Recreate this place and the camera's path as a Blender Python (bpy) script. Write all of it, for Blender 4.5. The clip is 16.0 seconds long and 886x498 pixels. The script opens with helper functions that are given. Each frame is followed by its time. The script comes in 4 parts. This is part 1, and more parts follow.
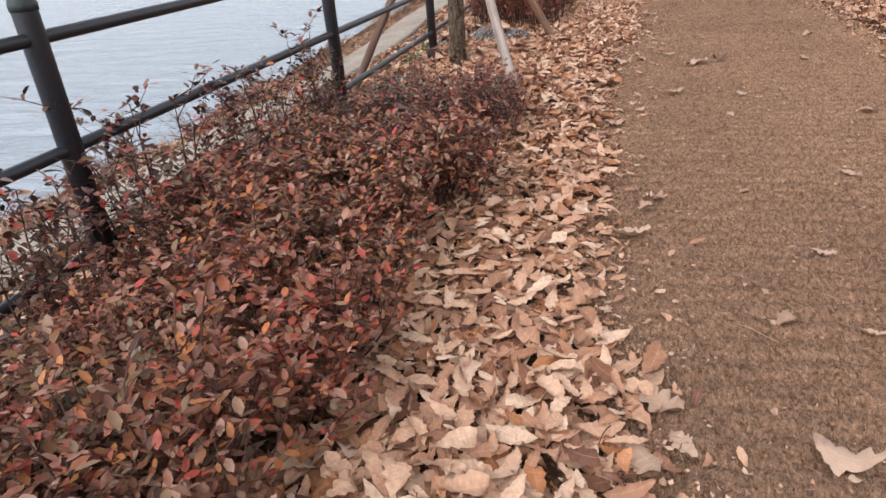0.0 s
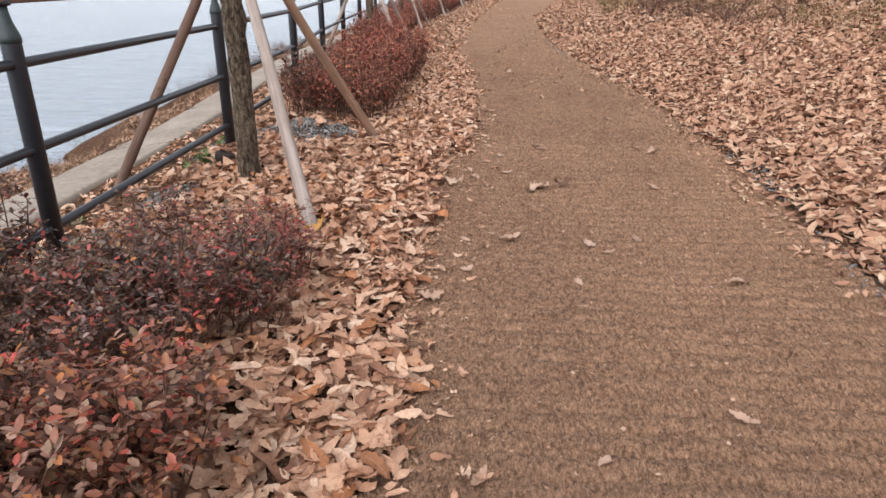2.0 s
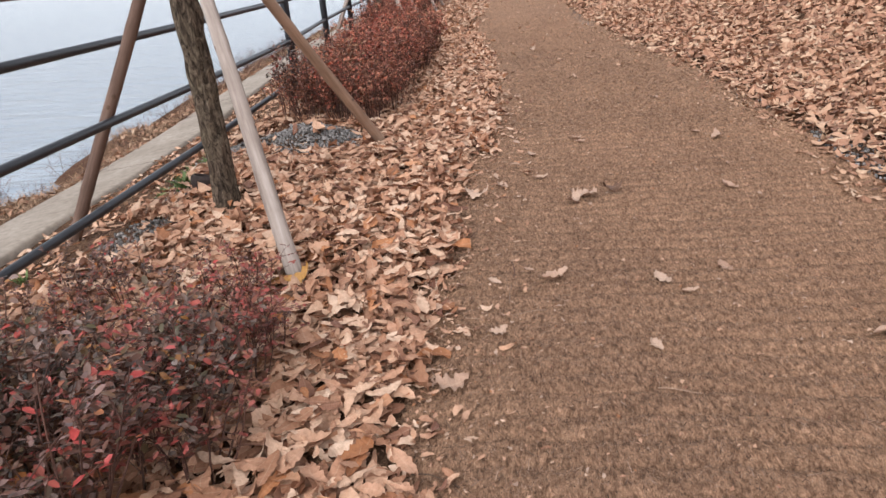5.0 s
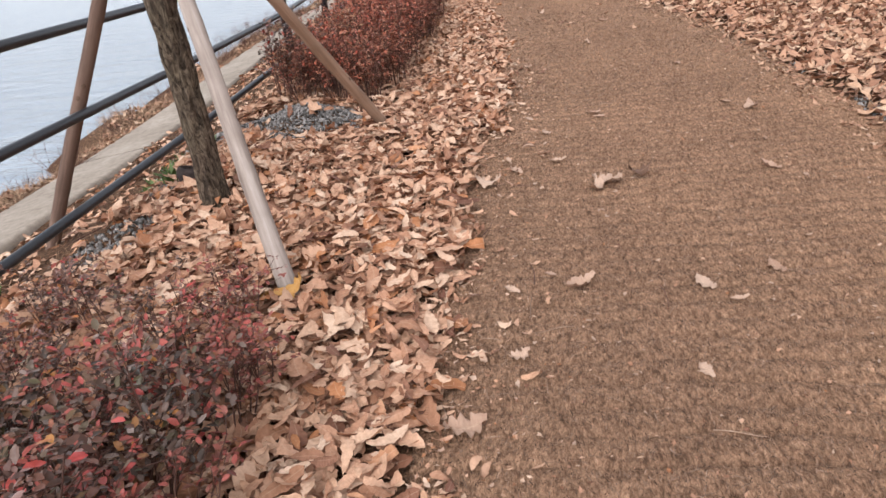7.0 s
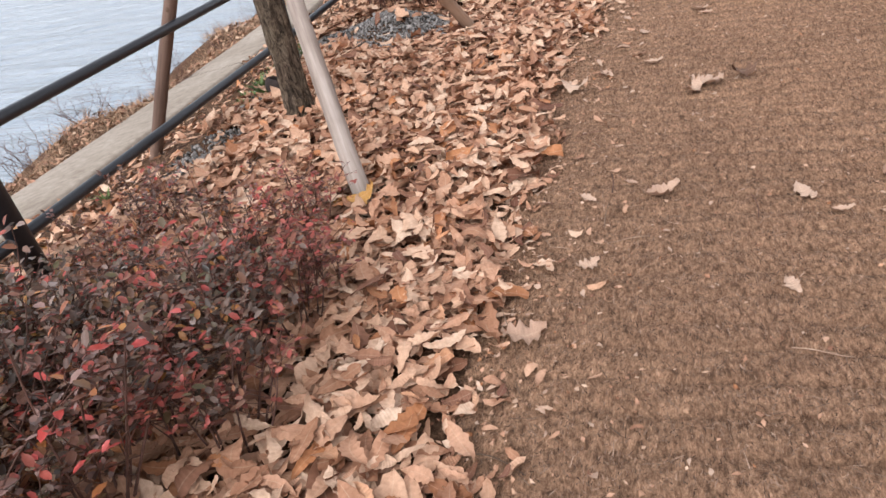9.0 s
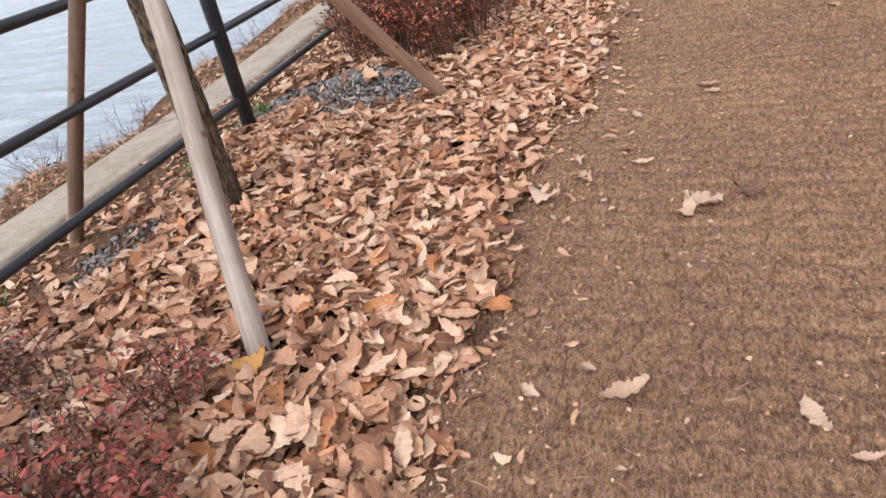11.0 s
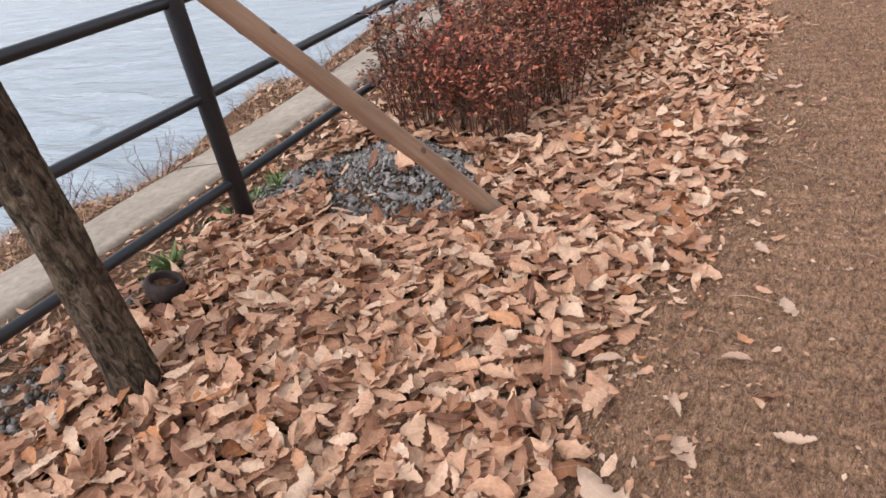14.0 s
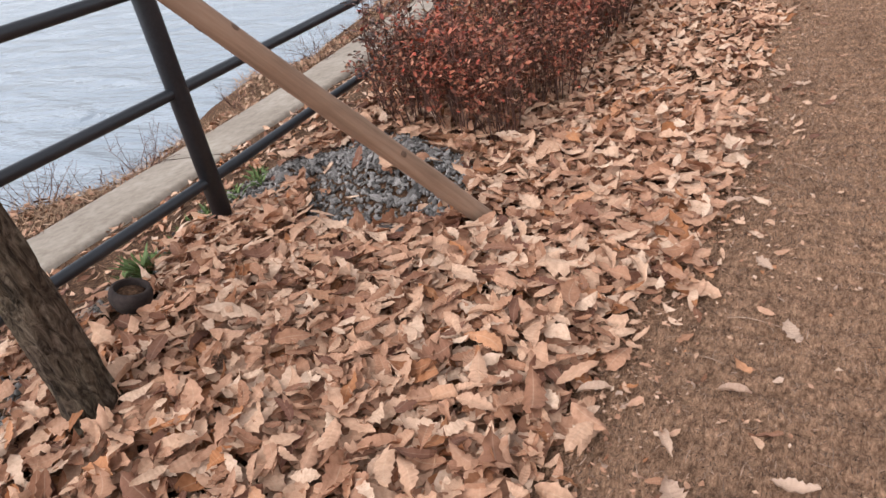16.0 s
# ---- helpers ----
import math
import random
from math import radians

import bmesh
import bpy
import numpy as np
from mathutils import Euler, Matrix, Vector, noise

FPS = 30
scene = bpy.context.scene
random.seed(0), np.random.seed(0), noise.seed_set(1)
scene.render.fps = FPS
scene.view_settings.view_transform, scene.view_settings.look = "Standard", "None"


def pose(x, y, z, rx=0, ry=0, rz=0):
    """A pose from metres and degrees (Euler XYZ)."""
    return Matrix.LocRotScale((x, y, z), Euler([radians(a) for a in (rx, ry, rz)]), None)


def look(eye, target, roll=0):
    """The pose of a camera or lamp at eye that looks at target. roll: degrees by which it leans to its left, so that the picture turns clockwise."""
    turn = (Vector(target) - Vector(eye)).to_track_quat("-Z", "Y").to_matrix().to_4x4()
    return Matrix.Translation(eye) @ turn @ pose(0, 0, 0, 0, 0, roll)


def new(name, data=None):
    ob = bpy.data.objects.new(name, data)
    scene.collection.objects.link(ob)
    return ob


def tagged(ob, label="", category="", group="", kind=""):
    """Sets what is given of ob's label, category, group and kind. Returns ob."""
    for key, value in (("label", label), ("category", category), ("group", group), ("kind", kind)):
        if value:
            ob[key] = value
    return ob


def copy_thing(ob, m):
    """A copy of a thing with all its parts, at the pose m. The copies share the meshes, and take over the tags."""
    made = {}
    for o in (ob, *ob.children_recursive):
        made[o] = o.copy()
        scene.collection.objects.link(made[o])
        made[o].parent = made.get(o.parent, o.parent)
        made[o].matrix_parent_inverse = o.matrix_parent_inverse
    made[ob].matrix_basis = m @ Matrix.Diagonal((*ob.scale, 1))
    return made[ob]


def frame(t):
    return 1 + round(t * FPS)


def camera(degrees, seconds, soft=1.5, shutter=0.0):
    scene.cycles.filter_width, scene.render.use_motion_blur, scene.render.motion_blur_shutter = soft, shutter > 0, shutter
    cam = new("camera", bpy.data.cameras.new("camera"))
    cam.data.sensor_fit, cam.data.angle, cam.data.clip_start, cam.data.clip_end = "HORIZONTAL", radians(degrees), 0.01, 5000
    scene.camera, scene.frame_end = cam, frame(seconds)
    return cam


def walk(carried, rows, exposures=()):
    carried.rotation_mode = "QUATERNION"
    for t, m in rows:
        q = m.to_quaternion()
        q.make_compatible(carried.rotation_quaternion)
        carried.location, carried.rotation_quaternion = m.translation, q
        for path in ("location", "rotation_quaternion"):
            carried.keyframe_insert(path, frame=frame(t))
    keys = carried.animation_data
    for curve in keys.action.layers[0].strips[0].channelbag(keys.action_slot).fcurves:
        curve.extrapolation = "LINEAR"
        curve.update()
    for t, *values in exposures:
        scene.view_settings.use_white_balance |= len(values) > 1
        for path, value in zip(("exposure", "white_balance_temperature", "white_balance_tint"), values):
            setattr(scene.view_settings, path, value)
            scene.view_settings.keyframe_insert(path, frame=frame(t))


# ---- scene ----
cam = camera(67.2, 16.0)
PATH = [
    (0, (0.373, -0.657, 1.191), (-0.138, 1.06, 0.301), -4.9),
    (0.5, (0.395, -0.401, 1.179), (0.012, 1.34, 0.273), -3.2),
    (1, (0.415, -0.072, 1.201), (0.212, 1.738, 0.373), -0.7),
    (1.5, (0.454, 0.309, 1.264), (0.35, 2.15, 0.489), 0.5),
    (2, (0.497, 0.719, 1.308), (0.401, 2.566, 0.548), 0.5),
    (2.5, (0.563, 1.112, 1.316), (0.463, 2.97, 0.584), 0.5),
    (3, (0.632, 1.448, 1.32), (0.517, 3.308, 0.594), 0.3),
    (3.5, (0.602, 1.681, 1.307), (0.472, 3.546, 0.597), -0.6),
    (4, (0.553, 1.68, 1.271), (0.412, 3.538, 0.544), -2.1),
    (4.5, (0.511, 1.614, 1.247), (0.348, 3.458, 0.49), -3.3),
    (4.7, (0.503, 1.603, 1.227), (0.326, 3.437, 0.45), -3.8),
    (6.8, (0.5, 1.87, 1.217), (0.271, 3.649, 0.332), -6.9),
    (7, (0.477, 1.957, 1.217), (0.248, 3.733, 0.326), -6.6),
    (7.5, (0.495, 2.017, 1.194), (0.116, 3.761, 0.293), -8.8),
    (8, (0.552, 1.991, 1.158), (0.076, 3.666, 0.174), -10.3),
    (8.2, (0.564, 1.982, 1.143), (0.068, 3.638, 0.136), -10.6),
    (10.3, (0.64, 2.353, 1.182), (0.061, 3.929, 0.096), -12.0),
    (10.5, (0.686, 2.473, 1.198), (0.108, 4.053, 0.116), -11.6),
    (11, (0.752, 2.77, 1.252), (0.142, 4.365, 0.211), -11.3),
    (11.5, (0.687, 3.013, 1.224), (0.068, 4.614, 0.197), -11.1),
    (12, (0.658, 3.177, 1.256), (-0.057, 4.753, 0.253), -11.8),
    (12.5, (0.658, 3.381, 1.287), (-0.139, 4.93, 0.303), -12.3),
    (13, (0.667, 3.73, 1.299), (-0.13, 5.288, 0.331), -11.6),
    (13.5, (0.682, 4.013, 1.299), (-0.118, 5.568, 0.329), -10.1),
    (14, (0.617, 4.073, 1.248), (-0.267, 5.558, 0.242), -10.3),
    (14.5, (0.612, 3.948, 1.212), (-0.307, 5.383, 0.165), -10.7),
    (15, (0.621, 3.803, 1.224), (-0.335, 5.203, 0.163), -11.6),
    (15.5, (0.561, 3.973, 1.229), (-0.393, 5.387, 0.184), -11.4),
    (16, (0.607, 4.25, 1.238), (-0.279, 5.707, 0.194), -10.1),
]
walk(cam, [(t, look(eye, target, roll)) for t, eye, target, roll in PATH],
     [(t, stops, 6080, 11) for t, stops in ((0, -0.05), (2.5, -0.05), (4, -0.11), (7, 0.05), (8, 0.05), (10.5, 0.19), (11.5, 0.01), (13, -0.18), (14, -0.03), (16, -0.03))])

# ---- world, sun, exposure ----
world = bpy.data.worlds.new("overcast_sky")
scene.world = world
world.use_nodes = True
wn = world.node_tree
sky = wn.nodes.new("ShaderNodeTexSky")
sky.sky_type = "NISHITA"
sky.sun_disc = False
sky.sun_elevation, sky.sun_rotation = radians(48), radians(200)
sky.air_density, sky.dust_density, sky.ozone_density = 1.0, 2.0, 1.0
grey = wn.nodes.new("ShaderNodeHueSaturation")          # cloud cover takes the blue out of the sky
grey.inputs["Saturation"].default_value = 0.12
wn.links.new(sky.outputs["Color"], grey.inputs["Color"])
wn.links.new(grey.outputs["Color"], wn.nodes["Background"].inputs["Color"])
wn.nodes["Background"].inputs["Strength"].default_value = 0.35
sun = new("sun", bpy.data.lights.new("sun", "SUN"))
sun.data.energy, sun.data.angle, sun.data.color = 0.7, radians(40), (1.0, 0.95, 0.89)
sun.matrix_world = look((0, 0, 0), (0.23, 0.63, -0.74))


# ---- materials ----
def material(name, rough=0.8, metal=0.0, spec=0.3):
    m = bpy.data.materials.new(name)
    m.use_nodes = True
    b = m.node_tree.nodes["Principled BSDF"]
    b.inputs["Roughness"].default_value, b.inputs["Metallic"].default_value = rough, metal
    b.inputs["Specular IOR Level"].default_value = spec
    return m, m.node_tree, b


def node(nt, kind, **values):
    n = nt.nodes.new(kind)
    for key, value in values.items():
        n.inputs[key.replace("_", " ")].default_value = value
    return n


def ramp(nt, source, stops, hard=False):
    r = nt.nodes.new("ShaderNodeValToRGB")
    r.color_ramp.interpolation = "CONSTANT" if hard else "LINEAR"
    e = r.color_ramp.elements
    while len(e) < len(stops):
        e.new(0.5)
    for k, (p, c) in enumerate(stops):
        e[k].position, e[k].color = p, (*c, 1)
    nt.links.new(source, r.inputs["Fac"])
    return r.outputs["Color"]


def where(nt, scale=(1, 1, 1), space="Object"):
    c, m = nt.nodes.new("ShaderNodeTexCoord"), nt.nodes.new("ShaderNodeMapping")
    m.inputs["Scale"].default_value = scale
    nt.links.new(c.outputs[space], m.inputs["Vector"])
    return m.outputs["Vector"]


def noisy(nt, vector, scale, detail=6.0, rough=0.6, warp=0.0):
    n = node(nt, "ShaderNodeTexNoise", Scale=scale, Detail=detail, Roughness=rough, Distortion=warp)
    nt.links.new(vector, n.inputs["Vector"])
    return n.outputs["Fac"]


def mixed(nt, kind, fac, a, b):
    m = nt.nodes.new("ShaderNodeMix")
    m.data_type, m.blend_type = "RGBA", kind
    ins = [i for i in m.inputs if i.type == "RGBA"]
    for socket, value in ((m.inputs[0], fac), (ins[0], a), (ins[1], b)):
        if isinstance(value, bpy.types.NodeSocket):
            nt.links.new(value, socket)
        else:
            socket.default_value = value if not isinstance(value, tuple) else (*value, 1)
    return [o for o in m.outputs if o.type == "RGBA"][0]


def bump(nt, b, height, strength, distance, chain=None):
    n = node(nt, "ShaderNodeBump", Strength=strength, Distance=distance)
    nt.links.new(height, n.inputs["Height"])
    if chain:
        nt.links.new(chain, n.inputs["Normal"])
    nt.links.new(n.outputs["Normal"], b.inputs["Normal"])
    return n.outputs["Normal"]


def mat_soil():
    m, nt, b = material("soil_and_leaf_crumbs", 0.95, spec=0.1)
    v = where(nt)
    c = ramp(nt, noisy(nt, v, 55, 8, 0.7), [(0.3, (0.035, 0.02, 0.013)), (0.5, (0.12, 0.065, 0.038)), (0.68, (0.33, 0.19, 0.11))])
    big = ramp(nt, noisy(nt, v, 1.3, 3), [(0.35, (0.7, 0.66, 0.62)), (0.7, (1.0, 1.0, 1.0))])
    nt.links.new(mixed(nt, "MULTIPLY", 1.0, c, big), b.inputs["Base Color"])
    bump(nt, b, noisy(nt, v, 60, 6, 0.7), 0.8, 0.03)
    return m


def mat_coir():
    m, nt, b = material("woven_coir_mat", 0.95, spec=0.08)
    v = where(nt)
    fine = noisy(nt, where(nt, (1, 0.3, 1)), 170, 8, 0.8, 0.8)
    c = ramp(nt, fine, [(0.3, (0.082, 0.042, 0.026)), (0.43, (0.258, 0.150, 0.096)), (0.57, (0.43, 0.267, 0.177)), (0.74, (0.67, 0.455, 0.32))])
    tufts = ramp(nt, noisy(nt, where(nt, (1, 0.45, 1)), 75, 4, 0.7, 0.5), [(0.34, (0.44, 0.42, 0.41)), (0.5, (0.96, 0.95, 0.93)), (0.66, (1.45, 1.43, 1.40))])
    c = mixed(nt, "MULTIPLY", 1.0, c, tufts)
    big = ramp(nt, noisy(nt, v, 0.9, 5, 0.65), [(0.3, (0.74, 0.71, 0.68)), (0.7, (1.0, 0.965, 0.91))])
    mid = ramp(nt, noisy(nt, v, 14, 5, 0.65), [(0.34, (0.84, 0.83, 0.82)), (0.62, (1.10, 1.09, 1.08))])
    nt.links.new(mixed(nt, "MULTIPLY", 1.0, mixed(nt, "MULTIPLY", 1.0, c, big), mid), b.inputs["Base Color"])
    n1 = bump(nt, b, fine, 0.9, 0.012)
    bump(nt, b, noisy(nt, v, 30, 4, 0.6), 0.5, 0.02, n1)
    return m


def mat_leaf(name, stops, vein=0.25, rough=0.7, plants=False):
    """Dry leaf: a tint of its own for each leaf, blotches, and a paler midrib by the leaf's own map."""
    m, nt, b = material(name, rough, spec=0.25)
    g, o = nt.nodes.new("ShaderNodeNewGeometry"), nt.nodes.new("ShaderNodeObjectInfo")
    add = node(nt, "ShaderNodeMath")
    add.operation = "ADD"
    nt.links.new(g.outputs["Random Per Island"], add.inputs[0])
    nt.links.new(o.outputs["Random"], add.inputs[1])
    fract = node(nt, "ShaderNodeMath")
    fract.operation = "FRACT"
    nt.links.new(add.outputs[0], fract.inputs[0])
    c = ramp(nt, fract.outputs[0], stops)
    blot = ramp(nt, noisy(nt, where(nt), 70, 5, 0.65), [(0.3, (0.72, 0.66, 0.60)), (0.62, (1.06, 1.05, 1.04))])
    c = mixed(nt, "MULTIPLY", 0.85, c, blot)
    if plants:      # each plant has a tone of its own, from dull brown to red
        c = mixed(nt, "MULTIPLY", 1.0, c, ramp(nt, o.outputs["Random"], [(0.0, (0.74, 0.78, 0.72)), (0.35, (1.0, 0.98, 0.92)), (0.7, (1.2, 0.92, 0.9)), (1.0, (0.85, 1.05, 0.9))]))
    if vein:
        uv, sep = nt.nodes.new("ShaderNodeUVMap"), nt.nodes.new("ShaderNodeSeparateXYZ")
        nt.links.new(uv.outputs["UV"], sep.inputs[0])
        rib = ramp(nt, sep.outputs["X"], [(0.0, (0, 0, 0)), (0.455, (0, 0, 0)), (0.5, (1, 1, 1)), (0.545, (0, 0, 0))])
        fac = node(nt, "ShaderNodeMath")
        fac.operation = "MULTIPLY"
        nt.links.new(rib, fac.inputs[0])
        fac.inputs[1].default_value = vein
        c = mixed(nt, "MIX", fac.outputs[0], c, (0.62, 0.47, 0.33))
        wave = node(nt, "ShaderNodeTexWave", Scale=3.2, Distortion=0.6)
        wave.bands_direction = "Y"
        nt.links.new(uv.outputs["UV"], wave.inputs["Vector"])
        bump(nt, b, wave.outputs["Fac"], 0.25, 0.002)
    nt.links.new(c, b.inputs["Base Color"])
    return m


def mat_plain(name, stops, scale, stretch=(1, 1, 1), rough=0.7, metal=0.0, spec=0.3, depth=0.004, strength=0.5, big=1.5, vary=0.0):
    m, nt, b = material(name, rough, metal, spec)
    f = noisy(nt, where(nt, stretch), scale, 7, 0.65)
    c = ramp(nt, f, stops)
    wide = ramp(nt, noisy(nt, where(nt), big, 4, 0.6), [(0.3, (0.74, 0.72, 0.70)), (0.7, (1.06, 1.06, 1.06))])
    c = mixed(nt, "MULTIPLY", 0.9, c, wide)
    if vary:
        o = nt.nodes.new("ShaderNodeObjectInfo")
        g = nt.nodes.new("ShaderNodeNewGeometry")
        add = node(nt, "ShaderNodeMath")
        add.operation = "ADD"
        nt.links.new(g.outputs["Random Per Island"], add.inputs[0])
        nt.links.new(o.outputs["Random"], add.inputs[1])
        fract = node(nt, "ShaderNodeMath")
        fract.operation = "FRACT"
        nt.links.new(add.outputs[0], fract.inputs[0])
        c = mixed(nt, "MULTIPLY", 1.0, c, ramp(nt, fract.outputs[0], [(0, (1 - vary,) * 3), (1, (1 + vary,) * 3)]))
    nt.links.new(c, b.inputs["Base Color"])
    bump(nt, b, f, strength, depth)
    return m


def mat_bark():
    m, nt, b = material("ridged_grey_brown_bark", 0.92, spec=0.12)
    ridges = noisy(nt, where(nt, (1, 1, 0.38)), 42, 7, 0.66, 1.1)
    c = ramp(nt, ridges, [(0.36, (0.024, 0.018, 0.013)), (0.48, (0.098, 0.072, 0.052)), (0.58, (0.18, 0.138, 0.100)), (0.74, (0.33, 0.26, 0.195))])
    moss = ramp(nt, noisy(nt, where(nt), 5, 4), [(0.4, (0.85, 0.80, 0.78)), (0.7, (1.0, 1.04, 0.95))])
    nt.links.new(mixed(nt, "MULTIPLY", 0.9, c, moss), b.inputs["Base Color"])
    bump(nt, b, ridges, 1.0, 0.02)
    return m


def mat_water():
    m, nt, b = material("rippled_lake_water", 0.12, spec=0.5)
    b.inputs["IOR"].default_value = 1.33
    b.inputs["Base Color"].default_value = (0.25, 0.28, 0.31, 1)
    a = noisy(nt, where(nt, (0.55, 1.6, 1)), 1.3, 5, 0.55, 0.4)
    n1 = bump(nt, b, a, 1.0, 0.26)
    bump(nt, b, noisy(nt, where(nt, (0.7, 1.5, 1)), 7, 4, 0.6, 0.3), 0.35, 0.03, n1)
    return m


SOIL = mat_soil()
COIR = mat_coir()
LITTER = mat_leaf("dry_tan_leaves", [(0.0, (0.161, 0.069, 0.044)), (0.12, (0.344, 0.169, 0.096)), (0.35, (0.464, 0.254, 0.158)), (0.65, (0.558, 0.346, 0.227)), (0.86, (0.634, 0.449, 0.325)), (0.93, (0.451, 0.19, 0.079)), (1.0, (0.129, 0.057, 0.036))])
BANKLEAF = mat_leaf("orange_tan_bank_leaves", [(0.0, (0.155, 0.075, 0.046)), (0.2, (0.334, 0.169, 0.102)), (0.5, (0.446, 0.248, 0.154)), (0.8, (0.523, 0.328, 0.21)), (0.92, (0.592, 0.419, 0.288)), (1.0, (0.246, 0.108, 0.061))], 0.0)
PALE = mat_leaf("pale_dry_leaf", [(0.0, (0.42, 0.275, 0.195)), (0.5, (0.50, 0.35, 0.258)), (1.0, (0.36, 0.22, 0.15))])
DARKLEAF = mat_leaf("dark_brown_dry_leaf", [(0.0, (0.13, 0.07, 0.045)), (1.0, (0.19, 0.10, 0.06))])
AZALEA = mat_leaf("mauve_brown_azalea_leaves", [(0.0, (0.029, 0.018, 0.011)), (0.25, (0.084, 0.044, 0.03)), (0.45, (0.148, 0.079, 0.056)), (0.58, (0.243, 0.174, 0.155)), (0.66, (0.163, 0.107, 0.089)), (0.74, (0.089, 0.072, 0.033)), (0.82, (0.198, 0.068, 0.047)), (0.9, (0.396, 0.068, 0.061)), (0.95, (0.198, 0.087, 0.052)), (0.98, (0.415, 0.183, 0.052)), (1.0, (0.109, 0.053, 0.038))], 0.0, 0.36, True)
SCARLET = mat_leaf("scarlet_azalea_leaves", [(0.0, (0.09, 0.037, 0.026)), (0.35, (0.226, 0.069, 0.052)), (0.65, (0.332, 0.074, 0.062)), (0.85, (0.174, 0.101, 0.075)), (1.0, (0.287, 0.11, 0.052))], 0.0, 0.4, True)
RUSTAZALEA = mat_leaf("rust_red_azalea_leaves", [(0.0, (0.051, 0.024, 0.015)), (0.22, (0.152, 0.062, 0.038)), (0.42, (0.243, 0.099, 0.06)), (0.6, (0.325, 0.195, 0.149)), (0.72, (0.162, 0.108, 0.052)), (0.82, (0.344, 0.062, 0.046)), (0.9, (0.274, 0.098, 0.052)), (0.96, (0.426, 0.174, 0.058)), (1.0, (0.142, 0.06, 0.041))], 0.0, 0.42, True)
REDAZALEA = mat_leaf("red_brown_azalea_leaves", [(0.0, (0.11, 0.039, 0.024)), (0.3, (0.268, 0.088, 0.053)), (0.55, (0.415, 0.141, 0.084)), (0.7, (0.488, 0.261, 0.176)), (0.8, (0.256, 0.114, 0.062)), (0.9, (0.488, 0.094, 0.062)), (1.0, (0.305, 0.104, 0.063))], 0.0, 0.45, True)
STEM = mat_plain("red_brown_twigs", [(0.3, (0.07, 0.03, 0.022)), (0.7, (0.17, 0.085, 0.06))], 60, rough=0.8, vary=0.2)
BLACK = mat_plain("black_powder_coated_steel", [(0.3, (0.012, 0.013, 0.016)), (0.7, (0.026, 0.027, 0.032))], 90, rough=0.42, spec=0.5, depth=0.001, strength=0.3, big=6)
CAPGREEN = mat_plain("dark_green_painted_steel", [(0.3, (0.022, 0.032, 0.030)), (0.7, (0.05, 0.066, 0.062))], 60, rough=0.5, spec=0.5, depth=0.001, strength=0.3, big=6)
HANDRAIL = mat_plain("brown_weathered_handrail", [(0.3, (0.20, 0.135, 0.11)), (0.7, (0.36, 0.275, 0.24))], 25, (1, 0.05, 1), rough=0.55, depth=0.002, big=2)
BARK = mat_bark()
STAKE_GREY = mat_plain("weathered_peeled_pole", [(0.25, (0.18, 0.13, 0.103)), (0.5, (0.345, 0.275, 0.23)), (0.75, (0.52, 0.44, 0.385))], 30, (1, 1, 0.06), rough=0.8, depth=0.004, big=4)
STAKE_BROWN = mat_plain("brown_peeled_pole", [(0.25, (0.171, 0.102, 0.065)), (0.5, (0.319, 0.198, 0.13)), (0.75, (0.433, 0.294, 0.206))], 30, (1, 1, 0.06), rough=0.8, depth=0.004, big=4)
STAKE_DARK = mat_plain("dark_brown_peeled_pole", [(0.25, (0.085, 0.05, 0.036)), (0.5, (0.165, 0.10, 0.072)), (0.75, (0.24, 0.155, 0.115))], 30, (1, 1, 0.06), rough=0.8, depth=0.004, big=4)
KNOT = mat_plain("dark_wood_knot", [(0.3, (0.10, 0.055, 0.035)), (0.7, (0.20, 0.125, 0.085))], 80, rough=0.85)
CONCRETE = mat_plain("stained_concrete", [(0.3, (0.27, 0.22, 0.175)), (0.5, (0.345, 0.287, 0.23)), (0.7, (0.41, 0.345, 0.282))], 18, rough=0.9, spec=0.15, depth=0.003, big=2.2)
STONE = mat_plain("blue_grey_crushed_stone", [(0.3, (0.109, 0.099, 0.089)), (0.5, (0.206, 0.186, 0.171)), (0.75, (0.353, 0.32, 0.295))], 45, rough=0.9, spec=0.12, depth=0.004, vary=0.7)
STRAW = mat_plain("coir_strands", [(0.3, (0.19, 0.12, 0.083)), (0.55, (0.32, 0.212, 0.15)), (0.8, (0.50, 0.36, 0.265))], 40, rough=0.9, spec=0.1, strength=0.0, vary=0.65)
FIBRE = mat_plain("fuzzy_coir_fibre", [(0.3, (0.165, 0.10, 0.068)), (0.55, (0.27, 0.172, 0.118)), (0.8, (0.38, 0.255, 0.18))], 40, rough=0.95, spec=0.05, strength=0.0, vary=0.6)
DARKFIBRE = mat_plain("dark_coir_fibre", [(0.3, (0.06, 0.036, 0.025)), (0.7, (0.15, 0.09, 0.062))], 40, rough=0.95, spec=0.05, strength=0.0, vary=0.5)
DRYGRASS = mat_plain("dry_bank_grass", [(0.3, (0.20, 0.115, 0.07)), (0.6, (0.40, 0.26, 0.165)), (0.8, (0.50, 0.36, 0.24))], 12, rough=0.9, spec=0.1, strength=0.0, vary=0.4)
OLIVEGRASS = mat_plain("olive_bank_grass", [(0.3, (0.11, 0.085, 0.03)), (0.6, (0.21, 0.16, 0.07)), (0.8, (0.32, 0.24, 0.13))], 10, rough=0.9, spec=0.1, strength=0.0, vary=0.4)
